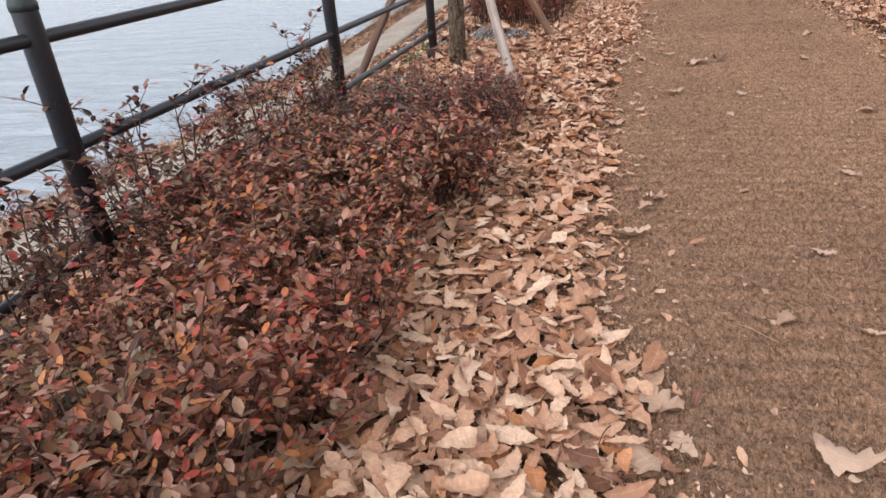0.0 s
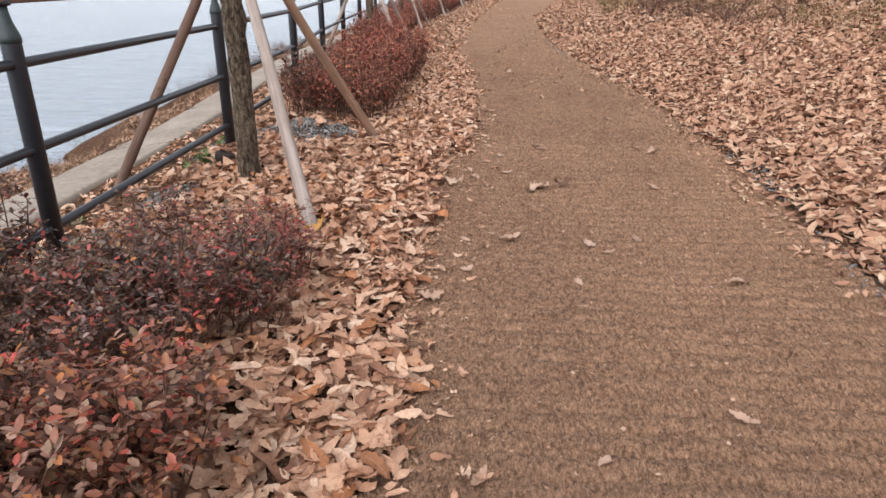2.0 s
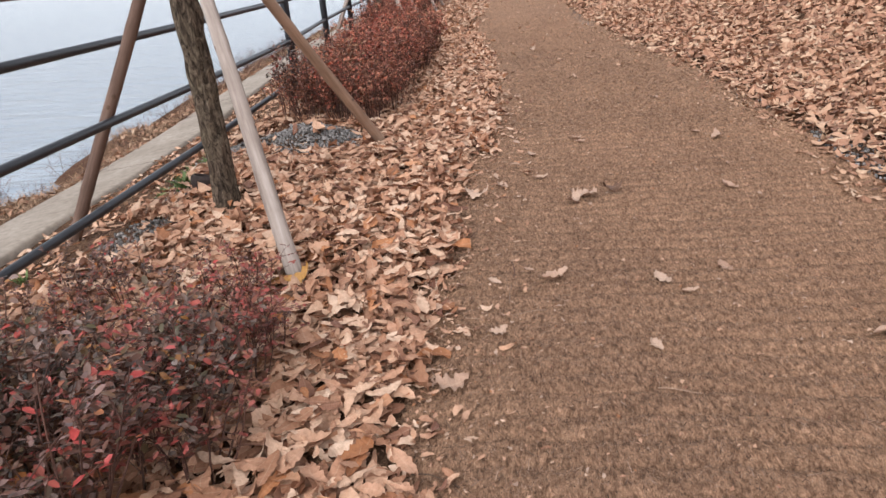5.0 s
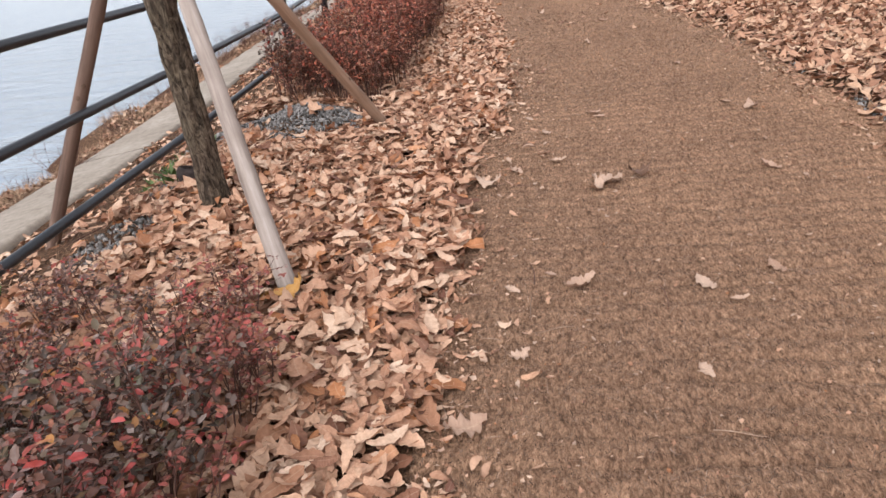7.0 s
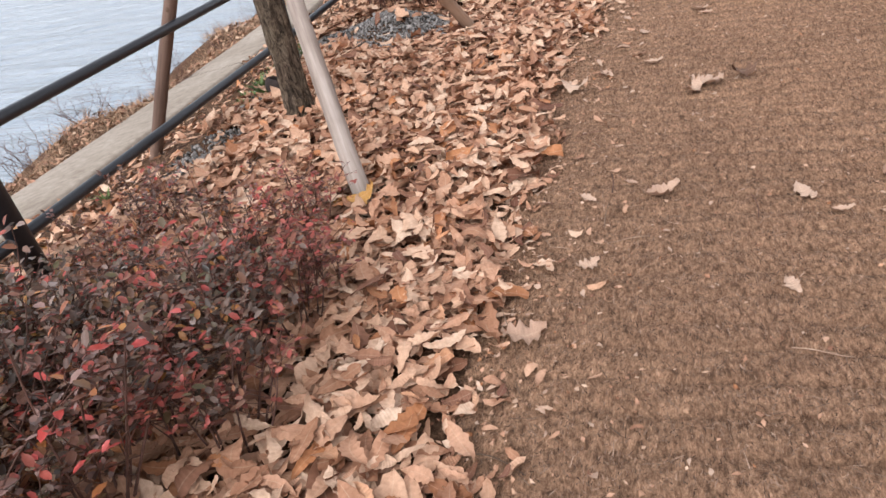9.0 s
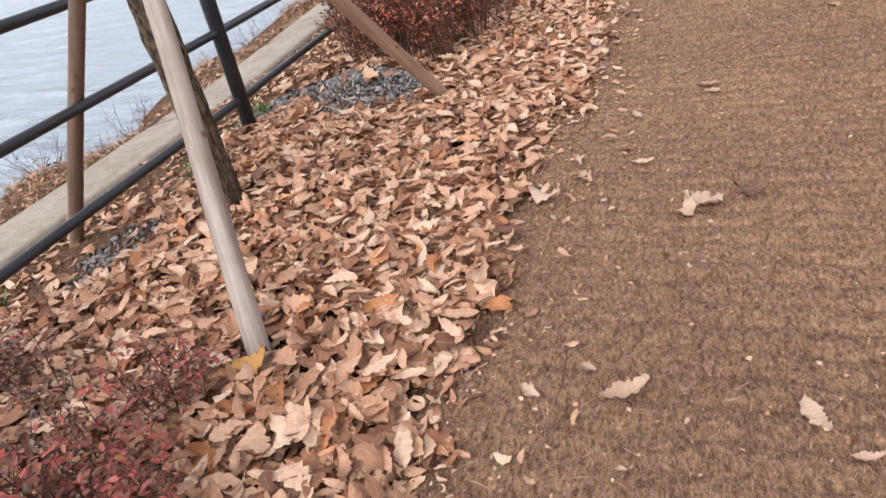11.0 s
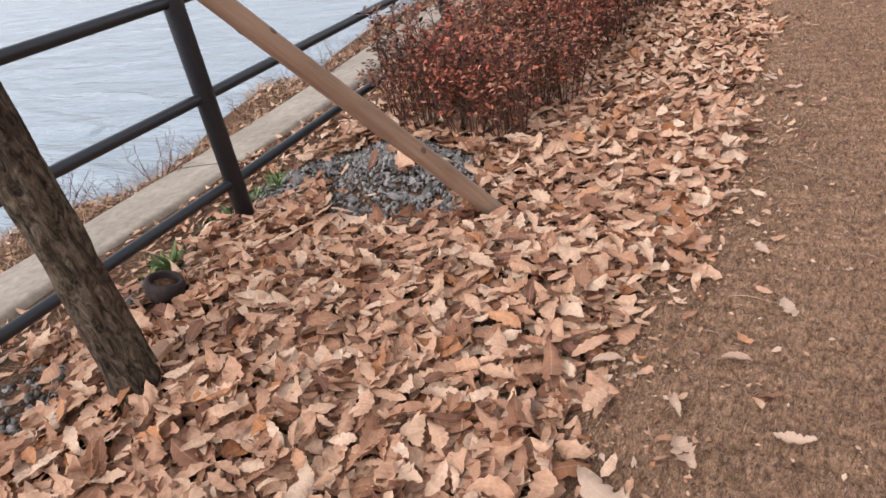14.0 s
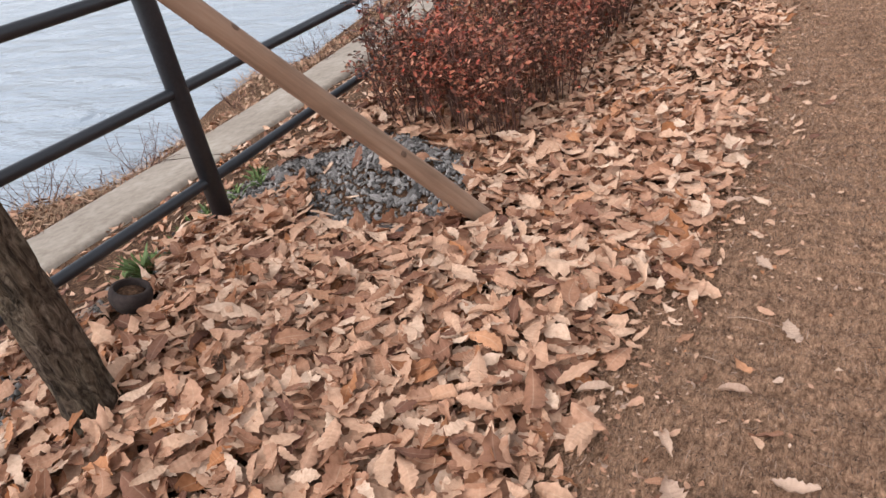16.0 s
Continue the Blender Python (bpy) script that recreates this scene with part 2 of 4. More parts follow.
WEED = mat_plain("green_weed", [(0.3, (0.07, 0.11, 0.03)), (0.7, (0.19, 0.26, 0.085))], 50, rough=0.6, strength=0.0, vary=0.3)
CLAY = mat_plain("dark_brown_burnt_clay", [(0.3, (0.022, 0.015, 0.013)), (0.7, (0.065, 0.045, 0.038))], 40, rough=0.85, depth=0.004)
WATER = mat_water()

# ---- the lie of the land: path edges and fence line as x over y ----
rng = np.random.default_rng(7)
LEFT = ((-400, 0.4), (-3, 0.5), (0.5, 0.46), (1.2, 0.27), (2.5, 0.24), (4, 0.2), (5, 0.21), (5.5, 0.26), (6.4, 0.38), (9.6, 0.44), (12, 0.2), (14, 0.04), (21.7, 0.19), (38.6, 1.36), (66, 5.1), (115, 14), (1500, 300))
RIGHT = ((-400, 2.3), (0, 2.25), (4.4, 2.31), (5.5, 2.4), (8.4, 2.42), (11, 2.19), (15.6, 1.89), (24.3, 2.2), (39.5, 4.47), (66, 8.6), (112, 17.1), (1500, 305))
FENCE = ((-400, -1.535), (7, -1.535), (8.4, -1.59), (10.75, -1.82), (13.1, -1.98), (15.5, -2.1), (19, -2.12), (24, -1.95), (32, -1.4), (40, -0.6), (55, 1.4), (66, 3.0), (115, 11.8), (1500, 298))


def smooth_line(points):
    ys, xs = (np.array(c, float) for c in zip(*points))
    return lambda y: (np.interp(y - 0.5, ys, xs) + 2 * np.interp(y, ys, xs) + np.interp(y + 0.5, ys, xs)) / 4


left_x, right_x, fence_x = smooth_line(LEFT), smooth_line(RIGHT), smooth_line(FENCE)


def land(x, y):
    """Height of the ground."""
    x, y = np.asarray(x, float), np.asarray(y, float)
    v, d = x - fence_x(y), x - right_x(y)
    v = np.where(v < -1.6, v + np.clip(-1.6 - v, 0, 0.5) * (0.5 * np.sin(2.3 * y) + 0.35 * np.sin(5.1 * y + 1) - 0.25), v)
    z = np.interp(v, (-400, -9, -3.6, -2.9, -2.2, -1.9, -1.56, -1.0, -0.3, 0.0, 0.5), (-6, -3.2, -1.3, -0.88, -0.48, -0.37, -0.34, -0.27, -0.12, -0.06, 0.0))
    e = np.clip(d, 0, None)
    bank = np.where(e < 7, 0.05 * e + 0.034 * e ** 2, 2.016 + 0.6 * (e - 7) / (1 + np.clip(e - 7, 0, None) / 14))
    rough = 0.02 * np.sin(2.1 * x + 1.3 * np.sin(1.7 * y)) * np.sin(1.9 * y + 0.7) + 0.012 * np.sin(5.3 * x + 2.0) * np.sin(4.7 * y)
    off_path = np.clip(np.maximum(left_x(y) - x - 0.05, d), 0, 0.5) / 0.5
    pile = 0.12 * np.exp(-((x + 1.0) / 0.3) ** 2 - ((y - 6.5) / 0.24) ** 2) + 0.04 * np.exp(-((x + 1.45) / 0.2) ** 2 - ((y - 6.5) / 0.13) ** 2)
    return z + bank + pile + rough * off_path * (1 + np.clip(e, 0, 4))


def np_mesh(name, co, faces, uv=None, smooth=False):
    co, faces = np.asarray(co, np.float32), np.asarray(faces, np.int32)
    me = bpy.data.meshes.new(name)
    k = faces.shape[1]
    me.vertices.add(len(co))
    me.vertices.foreach_set("co", co.ravel())
    me.loops.add(faces.size)
    me.loops.foreach_set("vertex_index", faces.ravel())
    me.polygons.add(len(faces))
    me.polygons.foreach_set("loop_start", np.arange(len(faces), dtype=np.int32) * k)
    if uv is not None:
        me.uv_layers.new(name="UVMap").data.foreach_set("uv", np.asarray(uv, np.float32)[faces.ravel()].ravel())
    me.update(calc_edges=True)
    me.validate()
    if smooth:
        me.polygons.foreach_set("use_smooth", np.ones(len(faces), bool))
    return me


def grid_faces(rows, cols):
    i = np.arange((rows - 1) * (cols - 1))
    a = i // (cols - 1) * cols + i % (cols - 1)
    return np.stack([a, a + 1, a + cols + 1, a + cols], 1)


def part(name, mesh, mat, parent=None, label=""):
    """Links a mesh (or a bmesh) as one object under a thing or under a part."""
    if isinstance(mesh, bmesh.types.BMesh):
        bm, mesh = mesh, bpy.data.meshes.new(name)
        bm.to_mesh(mesh)
        bm.free()
    if mat and not mesh.materials:
        mesh.materials.append(mat)
    ob = new(name, mesh)
    ob.parent = parent
    return tagged(ob, label)


def thing(name, label, category, at=(0, 0, 0), group="", kind=""):
    ob = new(name)
    ob.location = at
    ob.empty_display_size = 0.1
    return tagged(ob, label, category, group, kind)


def tube(points, radii, sides=10, closed=True):
    """Vertices and quads of a tapered tube along points."""
    p = np.asarray(points, float)
    t = np.gradient(p, axis=0)
    t /= np.linalg.norm(t, axis=1)[:, None] + 1e-9
    ref = np.where(np.abs(t[:, 2:3]) > 0.9, (1.0, 0, 0), (0, 0, 1.0))
    u = np.cross(ref, t)
    u /= np.linalg.norm(u, axis=1)[:, None] + 1e-9
    w = np.cross(t, u)
    a = np.arange(sides + 1) % sides * 2 * np.pi / sides
    r = np.asarray(radii, float)[:, None, None]
    co = p[:, None] + r * (np.cos(a)[None, :, None] * u[:, None] + np.sin(a)[None, :, None] * w[:, None])
    co = co[:, :sides].reshape(-1, 3)
    n = len(p)
    f = [(i * sides + j, i * sides + (j + 1) % sides, (i + 1) * sides + (j + 1) % sides, (i + 1) * sides + j) for i in range(n - 1) for j in range(sides)]
    return co, f


def merged(pieces):
    cos, fs, k = [], [], 0
    for co, f in pieces:
        cos.append(np.asarray(co))
        fs.append(np.asarray(f) + k)
        k += len(co)
    return np.concatenate(cos), np.concatenate(fs)


def lathe(profile, sides=20):
    """A closed turned shape from (radius, height) pairs, as a bmesh."""
    bm = bmesh.new()
    rings = [[bm.verts.new((r * math.cos(2 * math.pi * k / sides), r * math.sin(2 * math.pi * k / sides), z)) for k in range(sides)] for r, z in profile]
    for a, b in zip(rings, rings[1:]):
        for k in range(sides):
            bm.faces.new((a[k], a[(k + 1) % sides], b[(k + 1) % sides], b[k])).smooth = True
    bm.faces.new(reversed(rings[0]))
    bm.faces.new(rings[-1])
    return bm


# ---- ground, path, water, concrete edge ----
def build_ground():
    ys = np.concatenate([np.linspace(-400, -8, 14), np.arange(-7, 20, 0.2), np.arange(20, 60, 0.8), np.geomspace(60, 1500, 24)])
    out = np.array([-1500, -400, -60, -9, -5, -3.6, -2.9, -2.2, -1.9, -1.56, -1.3, -1.0, -0.8, -0.6, -0.45, -0.3, -0.15, 0.0])
    cols = []
    for y in ys:
        f, l, r = float(fence_x(y)), float(left_x(y)), float(right_x(y))
        bank = np.concatenate([np.arange(0.0, 5.0, 0.2), np.arange(5.0, 12, 1.0), (16, 24, 40, 90, 300, 1500)])
        cols.append(np.concatenate([f + out, f + (l - f) * np.linspace(0.08, 0.97, 14), l + (r - l) * np.linspace(0.02, 0.98, 6), r + bank]))
    x = np.array(cols)
    y = np.repeat(ys[:, None], x.shape[1], 1)
    z = land(x, y)
    inside = (x > left_x(y)) & (x < right_x(y))
    z = np.where(inside, z - 0.03, z)
    me = np_mesh("ground", np.stack([x, y, z], -1).reshape(-1, 3), grid_faces(*x.shape), smooth=True)
    return tagged(part("ground", me, SOIL), "brown soil bank covered with crumbled dry leaves", "ground", kind="structure")


def mat_height(x, y):
    """Top of the coir mat: woven ribs across the path with tufts on them, worn flat along its left side."""
    near = np.clip((17 - y) / 6, 0, 1)
    u = (x - left_x(y)) / (right_x(y) - left_x(y))
    wob = 0.02 * np.sin(3.1 * x + 0.8 * y) + 0.006 * np.sin(9 * x + 1.3 + np.sin(2 * y)) + 0.004 * np.sin(21 * x + 2.2 * np.sin(5 * y))
    row = np.floor((y + wob) / 0.105)
    rib = 2 * np.sqrt(np.abs(np.sin(np.pi * (y + wob) / 0.105)) + 1e-6) - 1
    tuft = np.sin(2 * np.pi * x / 0.075 + row * 2.4 + 1.2 * np.sin(3 * x + row)) * (0.6 + 0.4 * np.sin(1.7 * row + 6 * x))
    worn = np.interp(u, (0, 0.2, 0.45, 1), (0.3, 0.5, 1.0, 1.0)) * (0.85 + 0.15 * np.sin(1.1 * x + 0.7 * y + np.sin(1.9 * y)))
    return 0.004 + near * worn * (0.0165 * rib + 0.006 * tuft * (0.5 + 0.5 * rib) + 0.003 * np.sin(31 * x + 2 * np.sin(23 * y)) * np.sin(41 * y + 3 * np.sin(13 * x)))


def build_path():
    """The coir mat, with a thickness at its edges."""
    ys = np.concatenate([np.arange(-60, -4, 1.0), np.arange(-4, 0.4, 0.04), np.arange(0.4, 9.0, 0.0095), np.arange(9.0, 17, 0.02), np.arange(17, 60, 0.5), np.geomspace(60, 400, 16)])
    us = np.linspace(0, 1, 150)
    y, u = np.meshgrid(ys, us, indexing="ij")
    x = left_x(y) - 0.06 + (right_x(y) - left_x(y) + 0.12) * u
    z = mat_height(x, y) + np.clip((15 - y) / 6, 0, 1) * rng.normal(0, 0.0016, x.shape)
    z = np.where((u < 0.001) | (u > 0.999), -0.03, z)
    me = np_mesh("path", np.stack([x, y, z], -1).reshape(-1, 3), grid_faces(*x.shape), smooth=True)
    return tagged(part("path", me, COIR), "brown woven coir matting laid along the footpath", "path", kind="structure")


def build_water():
    xs = np.concatenate([np.linspace(-2500, -60, 10), np.linspace(-50, 40, 30)])
    ys = np.linspace(-1500, 2500, 50)
    y, x = np.meshgrid(ys, xs, indexing="ij")
    me = np_mesh("water", np.stack([x, y, np.full(x.shape, -0.86)], -1).reshape(-1, 3), grid_faces(*x.shape))
    return tagged(part("water", me, WATER), "pale grey rippled lake water under cloud", "water", kind="structure")


def build_concrete():
    """The concrete edging beyond the fence, cast in lengths with a worn rounded edge."""
    base = thing("concrete_edging", "stained pale concrete edging strip along the shore", "kerb", kind="structure")
    prof = ((-1.60, -0.62), (-1.60, -0.34), (-1.58, -0.318), (-1.54, -0.308), (-1.02, -0.235), (-0.99, -0.245), (-0.98, -0.29), (-0.98, -0.5))
    y0 = -8.0
    while y0 < 70:
        y1 = y0 + 3.0
        ys = np.linspace(y0 + 0.006, y1 - 0.006, 7)
        co = []
        for yy in ys:
            for k, (px, pz) in enumerate(prof):
                j = 0.006 * math.sin(7 * yy + k * 2.1)
                co.append((float(fence_x(yy)) + px + j, yy, pz + 0.4 * j))
        faces = grid_faces(len(ys), len(prof))
        part("slab", np_mesh("slab", co, faces[:, ::-1], smooth=True), CONCRETE, base)
        y0 = y1


build_ground()
build_path()
build_water()
build_concrete()


# ---- fence ----
def build_fence():
    fence = thing("fence", "black steel lakeside railing with a brown top rail", "fence", (-1.6, 6, 0))
    back = Matrix.Translation((1.6, -6, 0))
    posts, y = [], 1.22 - 2.4 * 3
    while y < 95:
        posts.append((float(fence_x(y)), y))
        y += 2.4 if y < 40 else 2.6
    body = lathe(((0.042, -0.25), (0.042, 1.015), (0.041, 1.03)), 20)
    post_me = bpy.data.meshes.new("post")
    body.to_mesh(post_me)
    body.free()
    cap = lathe(((0.045, 1.02), (0.046, 1.042), (0.041, 1.06), (0.027, 1.10), (0.019, 1.14), (0.017, 1.18)), 20)
    cap_me = bpy.data.meshes.new("cap")
    cap.to_mesh(cap_me)
    cap.free()
    saddle = lathe(((0.03, 1.172), (0.034, 1.182), (0.03, 1.194)), 14)
    saddle_me = bpy.data.meshes.new("saddle")
    saddle.to_mesh(saddle_me)
    saddle.free()
    flange = lathe(((0.033, -0.012), (0.033, 0.012)), 16)
    flange_me = bpy.data.meshes.new("collar")
    flange.to_mesh(flange_me)
    flange.free()
    bar_co, bar_f = tube([(0, t, 0) for t in (0, 0.5, 1)], [1, 1, 1], 14)
    bar_me = np_mesh("rail", bar_co, bar_f, smooth=True)
    grip_me = np_mesh("handrail", bar_co, bar_f, smooth=True)
    for x, y in posts:
        p = part("post", post_me, BLACK, fence)
        p.matrix_local = back @ pose(x, y, 0)
        part("cap", cap_me, CAPGREEN, p, "tapered dark green post cap")
        part("saddle", saddle_me, BLACK, p)
    for (x0, y0), (x1, y1) in zip(posts, posts[1:]):
        a = math.degrees(math.atan2(-(x1 - x0), y1 - y0))
        length = math.hypot(x1 - x0, y1 - y0)
        for z, r, me, mat, name in ((0.167, 0.023, bar_me, BLACK, "rail"), (0.553, 0.023, bar_me, BLACK, "rail"), (0.932, 0.023, bar_me, BLACK, "rail"), (1.205, 0.027, grip_me, HANDRAIL, "handrail")):
            ob = part(name, me, mat, fence, "brown round top rail" if name == "handrail" else "")
            ob.matrix_local = back @ pose(x0, y0, z, 0, 0, a) @ Matrix.Diagonal((r, length, r, 1))


build_fence()


# ---- trees with their three supporting poles ----
def trunk_mesh(seed, h=3.4):
    g = np.random.default_rng(seed)
    n, sides = 90, 44
    z = np.linspace(-0.15, h, n)
    a = np.arange(sides) * 2 * np.pi / sides
    r = 0.062 * (1 - 0.13 * z / h) + 0.022 * np.exp(-np.clip(z, 0, None) / 0.12)
    cx = -0.015 * (1 - np.exp(-np.clip(z, 0, None) / 0.6)) + 0.02 * np.sin(1.7 * z)
    cy = 0.035 * (1 - np.exp(-z / 0.7)) + 0.012 * np.sin(2.3 * z + 1)
    zz, aa = np.meshgrid(z, a, indexing="ij")
    ridge = 0.0045 * np.sin(9 * aa + 2.2 * np.sin(5 * zz) + 1.5 * np.sin(13 * zz + 3 * aa)) + 0.003 * np.sin(17 * aa - 7 * zz) + g.normal(0, 0.0012, aa.shape)
    knob = sum(0.02 * np.exp(-((zz - h0) / 0.05) ** 2 - ((np.angle(np.exp(1j * (aa - a0)))) / 0.35) ** 2) for h0, a0 in ((0.32, 2.6), (1.05, 0.3), (0.78, -1.9)))
    rr = r[:, None] + ridge + knob
    co = np.stack([cx[:, None] + rr * np.cos(aa), cy[:, None] + rr * np.sin(aa), zz], -1).reshape(-1, 3)
    i = np.arange((n - 1) * sides)
    k, j = i // sides, i % sides
    f = np.stack([k * sides + j, k * sides + (j + 1) % sides, (k + 1) * sides + (j + 1) % sides, (k + 1) * sides + j], 1)
    return np_mesh("trunk", co, f, smooth=True)


def limb_mesh(seed):
    g = np.random.default_rng(seed)
    pieces = []
    for k in range(7):
        a, h = g.uniform(0, 6.28), 2.1 + 0.19 * k
        p, way, pts, radii = np.array((-0.06, 0.03, h)), np.array((math.cos(a), math.sin(a), 0.9)), [], []
        for s in range(9):
            pts.append(p.copy())
            radii.append(0.026 * (1 - s / 9.5))
            way = way + g.normal(0, 0.18, 3) + (0, 0, 0.06)
            p = p + way / np.linalg.norm(way) * 0.16
        pieces.append(tube(pts, radii, 7))
        for s in (3, 5, 7):
            q, w2 = np.array(pts[s]), np.array((g.normal(), g.normal(), 0.7))
            tw = [q + w2 / np.linalg.norm(w2) * 0.12 * m + g.normal(0, 0.012, 3) for m in range(5)]
            pieces.append(tube(tw, [0.010, 0.008, 0.006, 0.004, 0.002], 5))
    return np_mesh("limbs", *merged(pieces), smooth=True)


TRUNK_MESH, LIMB_MESH = trunk_mesh(3), limb_mesh(5)


def pole(base, via, length, r0, r1, mat, label, seed, group=""):
    """A peeled support pole, slightly bent, with knots; base on the ground, leaning through via."""
    g = np.random.default_rng(seed)
    b, v = np.array(base, float), np.array(via, float)
    way = (v - b) / np.linalg.norm(v - b)
    s = np.linspace(-0.12, length, 34)
    pts = np.array([(0.006 * math.sin(3.1 * t + seed), 0.006 * math.cos(2.3 * t), t) for t in s])
    radii = r0 + (r1 - r0) * (s / length)
    for k in range(4):
        radii = radii + 0.0022 * np.exp(-((s - g.uniform(0.2, length)) / 0.03) ** 2)
    co, f = tube(pts, radii, 16)
    ends = np.array([pts[0], pts[-1]])
    root = thing("tree_support_pole", label, "support pole", base, group)
    root.rotation_euler = Vector(way).to_track_quat("Z", "Y").to_euler()
    part("shaft", np_mesh("shaft", co, f, smooth=True), mat, root)
    end = lathe(((r1 * 0.2, length - 0.004), (r1 * 0.97, length - 0.003), (r1 * 0.6, length + 0.006)), 16)
    part("sawn_end", end, mat, root)
    for k in range(5):
        h, a = g.uniform(0.2, length - 0.2), g.uniform(0, 6.28)
        rr = r0 + (r1 - r0) * h / length
        bm = bmesh.new()
        bmesh.ops.create_icosphere(bm, subdivisions=2, radius=1)
        bmesh.ops.transform(bm, verts=bm.verts, matrix=pose(rr * 0.9 * math.cos(a) + 0.006 * math.sin(3.1 * h + seed), rr * 0.9 * math.sin(a) + 0.006 * math.cos(2.3 * h), h, 0, 0, math.degrees(a)) @ Matrix.Diagonal((0.005, 0.011, 0.017, 1)))
        for fc in bm.faces:
            fc.smooth = True
        part("knot", bm, KNOT, root)
    return root


def tree(x, y, turn, group, label):
    root = thing("tree", label, "tree", (x, y, 0), group)
    root.rotation_euler = (0, 0, radians(turn))
    part("trunk", TRUNK_MESH, BARK, root)
    part("limbs", LIMB_MESH, BARK, root)
    return root


near_tree = tree(-1.018, 4.935, 0, "young trees along the railing", "young bare tree with ridged grey-brown bark among dry leaves")
near_tree.rotation_euler = (radians(3.6), radians(0.6), 0)
pole((-0.378, 4.055, 0), (-0.775, 4.66, 1.0), 2.1, 0.037, 0.030, STAKE_GREY, "pale weathered wooden pole propping the young tree", 1, "tree support poles")
pole((-0.34, 6.174, 0.0), (-0.725, 5.461, 1.0), 2.1, 0.036, 0.030, STAKE_BROWN, "brown peeled wooden pole propping the young tree", 2, "tree support poles")
pole((-1.98, 4.973, -0.12), (-1.335, 4.96, 1.0), 2.1, 0.034, 0.028, STAKE_DARK, "dark brown wooden pole leaning over the railing to the tree", 3, "tree support poles")
for k, yy in enumerate((13.1, 19.0, 25.2, 31.6, 38.0, 44.5, 51.0, 58.0)):
    xx = float(fence_x(yy)) + 0.52
    tree(xx, yy, 70 + 83 * k, "young trees along the railing", "slender bare young tree behind the reddish hedge")
    for m, (dx, dy) in enumerate(((0.62, -0.85), (0.65, 1.0), (-0.9, 0.05))):
        foot = (xx + dx, yy + dy, float(land(xx + dx, yy + dy)))
        pole(foot, (xx - 0.06, yy + 0.03, 1.75), 2.15, 0.036, 0.030, STAKE_GREY, "wooden pole propping a young tree in the hedge", 10 + 3 * k + m, "tree support poles")


# ---- azalea hedge ----
def azalea(seed, height, spread, shoots, leafy, big=(0.02, 0.042)):
    """Meshes of one plant: thin branching stems and small pointed leaves in whorls."""
    g = np.random.default_rng(seed)
    stems, tips, along = [], [], []
    for k in range(shoots):
        a, lean = g.uniform(0, 6.28), g.uniform(0.1, 1.0) ** 0.7 * spread
        h = height * g.uniform(0.72, 1.08)
        if k % 6 == 0:
            h *= 1.32
        p0 = np.array((0.05 * math.cos(a), 0.05 * math.sin(a), -0.03))
        top = np.array((lean * math.cos(a), lean * math.sin(a), h * (1 - 0.25 * (lean / spread) ** 2)))
        mid = (p0 + top) / 2 + np.array((*g.normal(0, 0.03, 2), -0.02))
        t = np.linspace(0, 1, 6)[:, None]
        pts = (1 - t) ** 2 * p0 + 2 * t * (1 - t) * mid + t ** 2 * top
        stems.append(tube(pts, np.linspace(0.0045, 0.0016, 6), 4))
        tips.append(pts[-1])
        for s in (2, 3, 4):
            for q in range(2):
                w = np.array((*g.normal(0, 1, 2), g.uniform(0.5, 1.6)))
                w = w / np.linalg.norm(w) * g.uniform(0.07, 0.16)
                b = pts[s] + (pts[s + 1] - pts[s]) * g.uniform()
                twig = [b, b + w * 0.55 + g.normal(0, 0.006, 3), b + w]
                stems.append(tube(twig, (0.0022, 0.0016, 0.001), 3))
                tips.append(twig[-1])
                along.append(twig[1])
    tips, along = np.array(tips), np.array(along)
    pos = np.concatenate([np.repeat(tips, leafy, 0), np.repeat(along, max(leafy // 2, 2), 0)])
    n = len(pos)
    yaw, up = g.uniform(0, 6.28, n), g.uniform(-0.35, 1.0, n)
    d = np.stack([np.cos(yaw) * np.cos(up), np.sin(yaw) * np.cos(up), np.sin(up)], 1)
    side = np.stack([-np.sin(yaw), np.cos(yaw), g.normal(0, 0.3, n)], 1)
    nor = np.cross(d, side)
    size = g.uniform(*big, n)[:, None]
    pos = pos + g.normal(0, 0.008, (n, 3))
    shape = ((0.05, 0, 0), (0.36, 0.23, 0.06), (0.5, 0, -0.03), (0.36, -0.23, 0.06), (0.76, 0.19, 0.03), (0.76, -0.19, 0.03), (1.0, 0, -0.07))
    co = np.stack([pos + size * (u * d + v * side + w * nor) for u, v, w in shape], 1).reshape(-1, 3)
    f = np.array(((0, 2, 1, 1), (0, 3, 2, 2), (1, 2, 6, 4), (3, 5, 6, 2)))
    tri = np.array(((0, 2, 1), (0, 3, 2), (1, 2, 4), (2, 6, 4), (3, 5, 2), (5, 6, 2)))
    faces = (np.arange(n)[:, None, None] * 7 + tri[None]).reshape(-1, 3)
    return np_mesh("branchwork", *merged(stems)), np_mesh("crown", co, faces)


THIN = 17
KINDS = [azalea(20 + k, 0.40, 0.29, 17, 6, (0.020, 0.044)) for k in range(5)] + [azalea(40 + k, 0.54, 0.21, 21, 4, (0.016, 0.036)) for k in range(5)] + [azalea(70 + k, 0.50, 0.16, 7, 6) for k in range(3)] + [azalea(80 + k, 0.40, 0.29, 15, 6, (0.018, 0.040)) for k in range(4)] + [azalea(90 + k, 0.30, 0.26, 9, 4, (0.018, 0.038)) for k in range(4)] + [azalea(95 + k, 0.40, 0.17, 7, 4, (0.018, 0.036)) for k in range(3)]


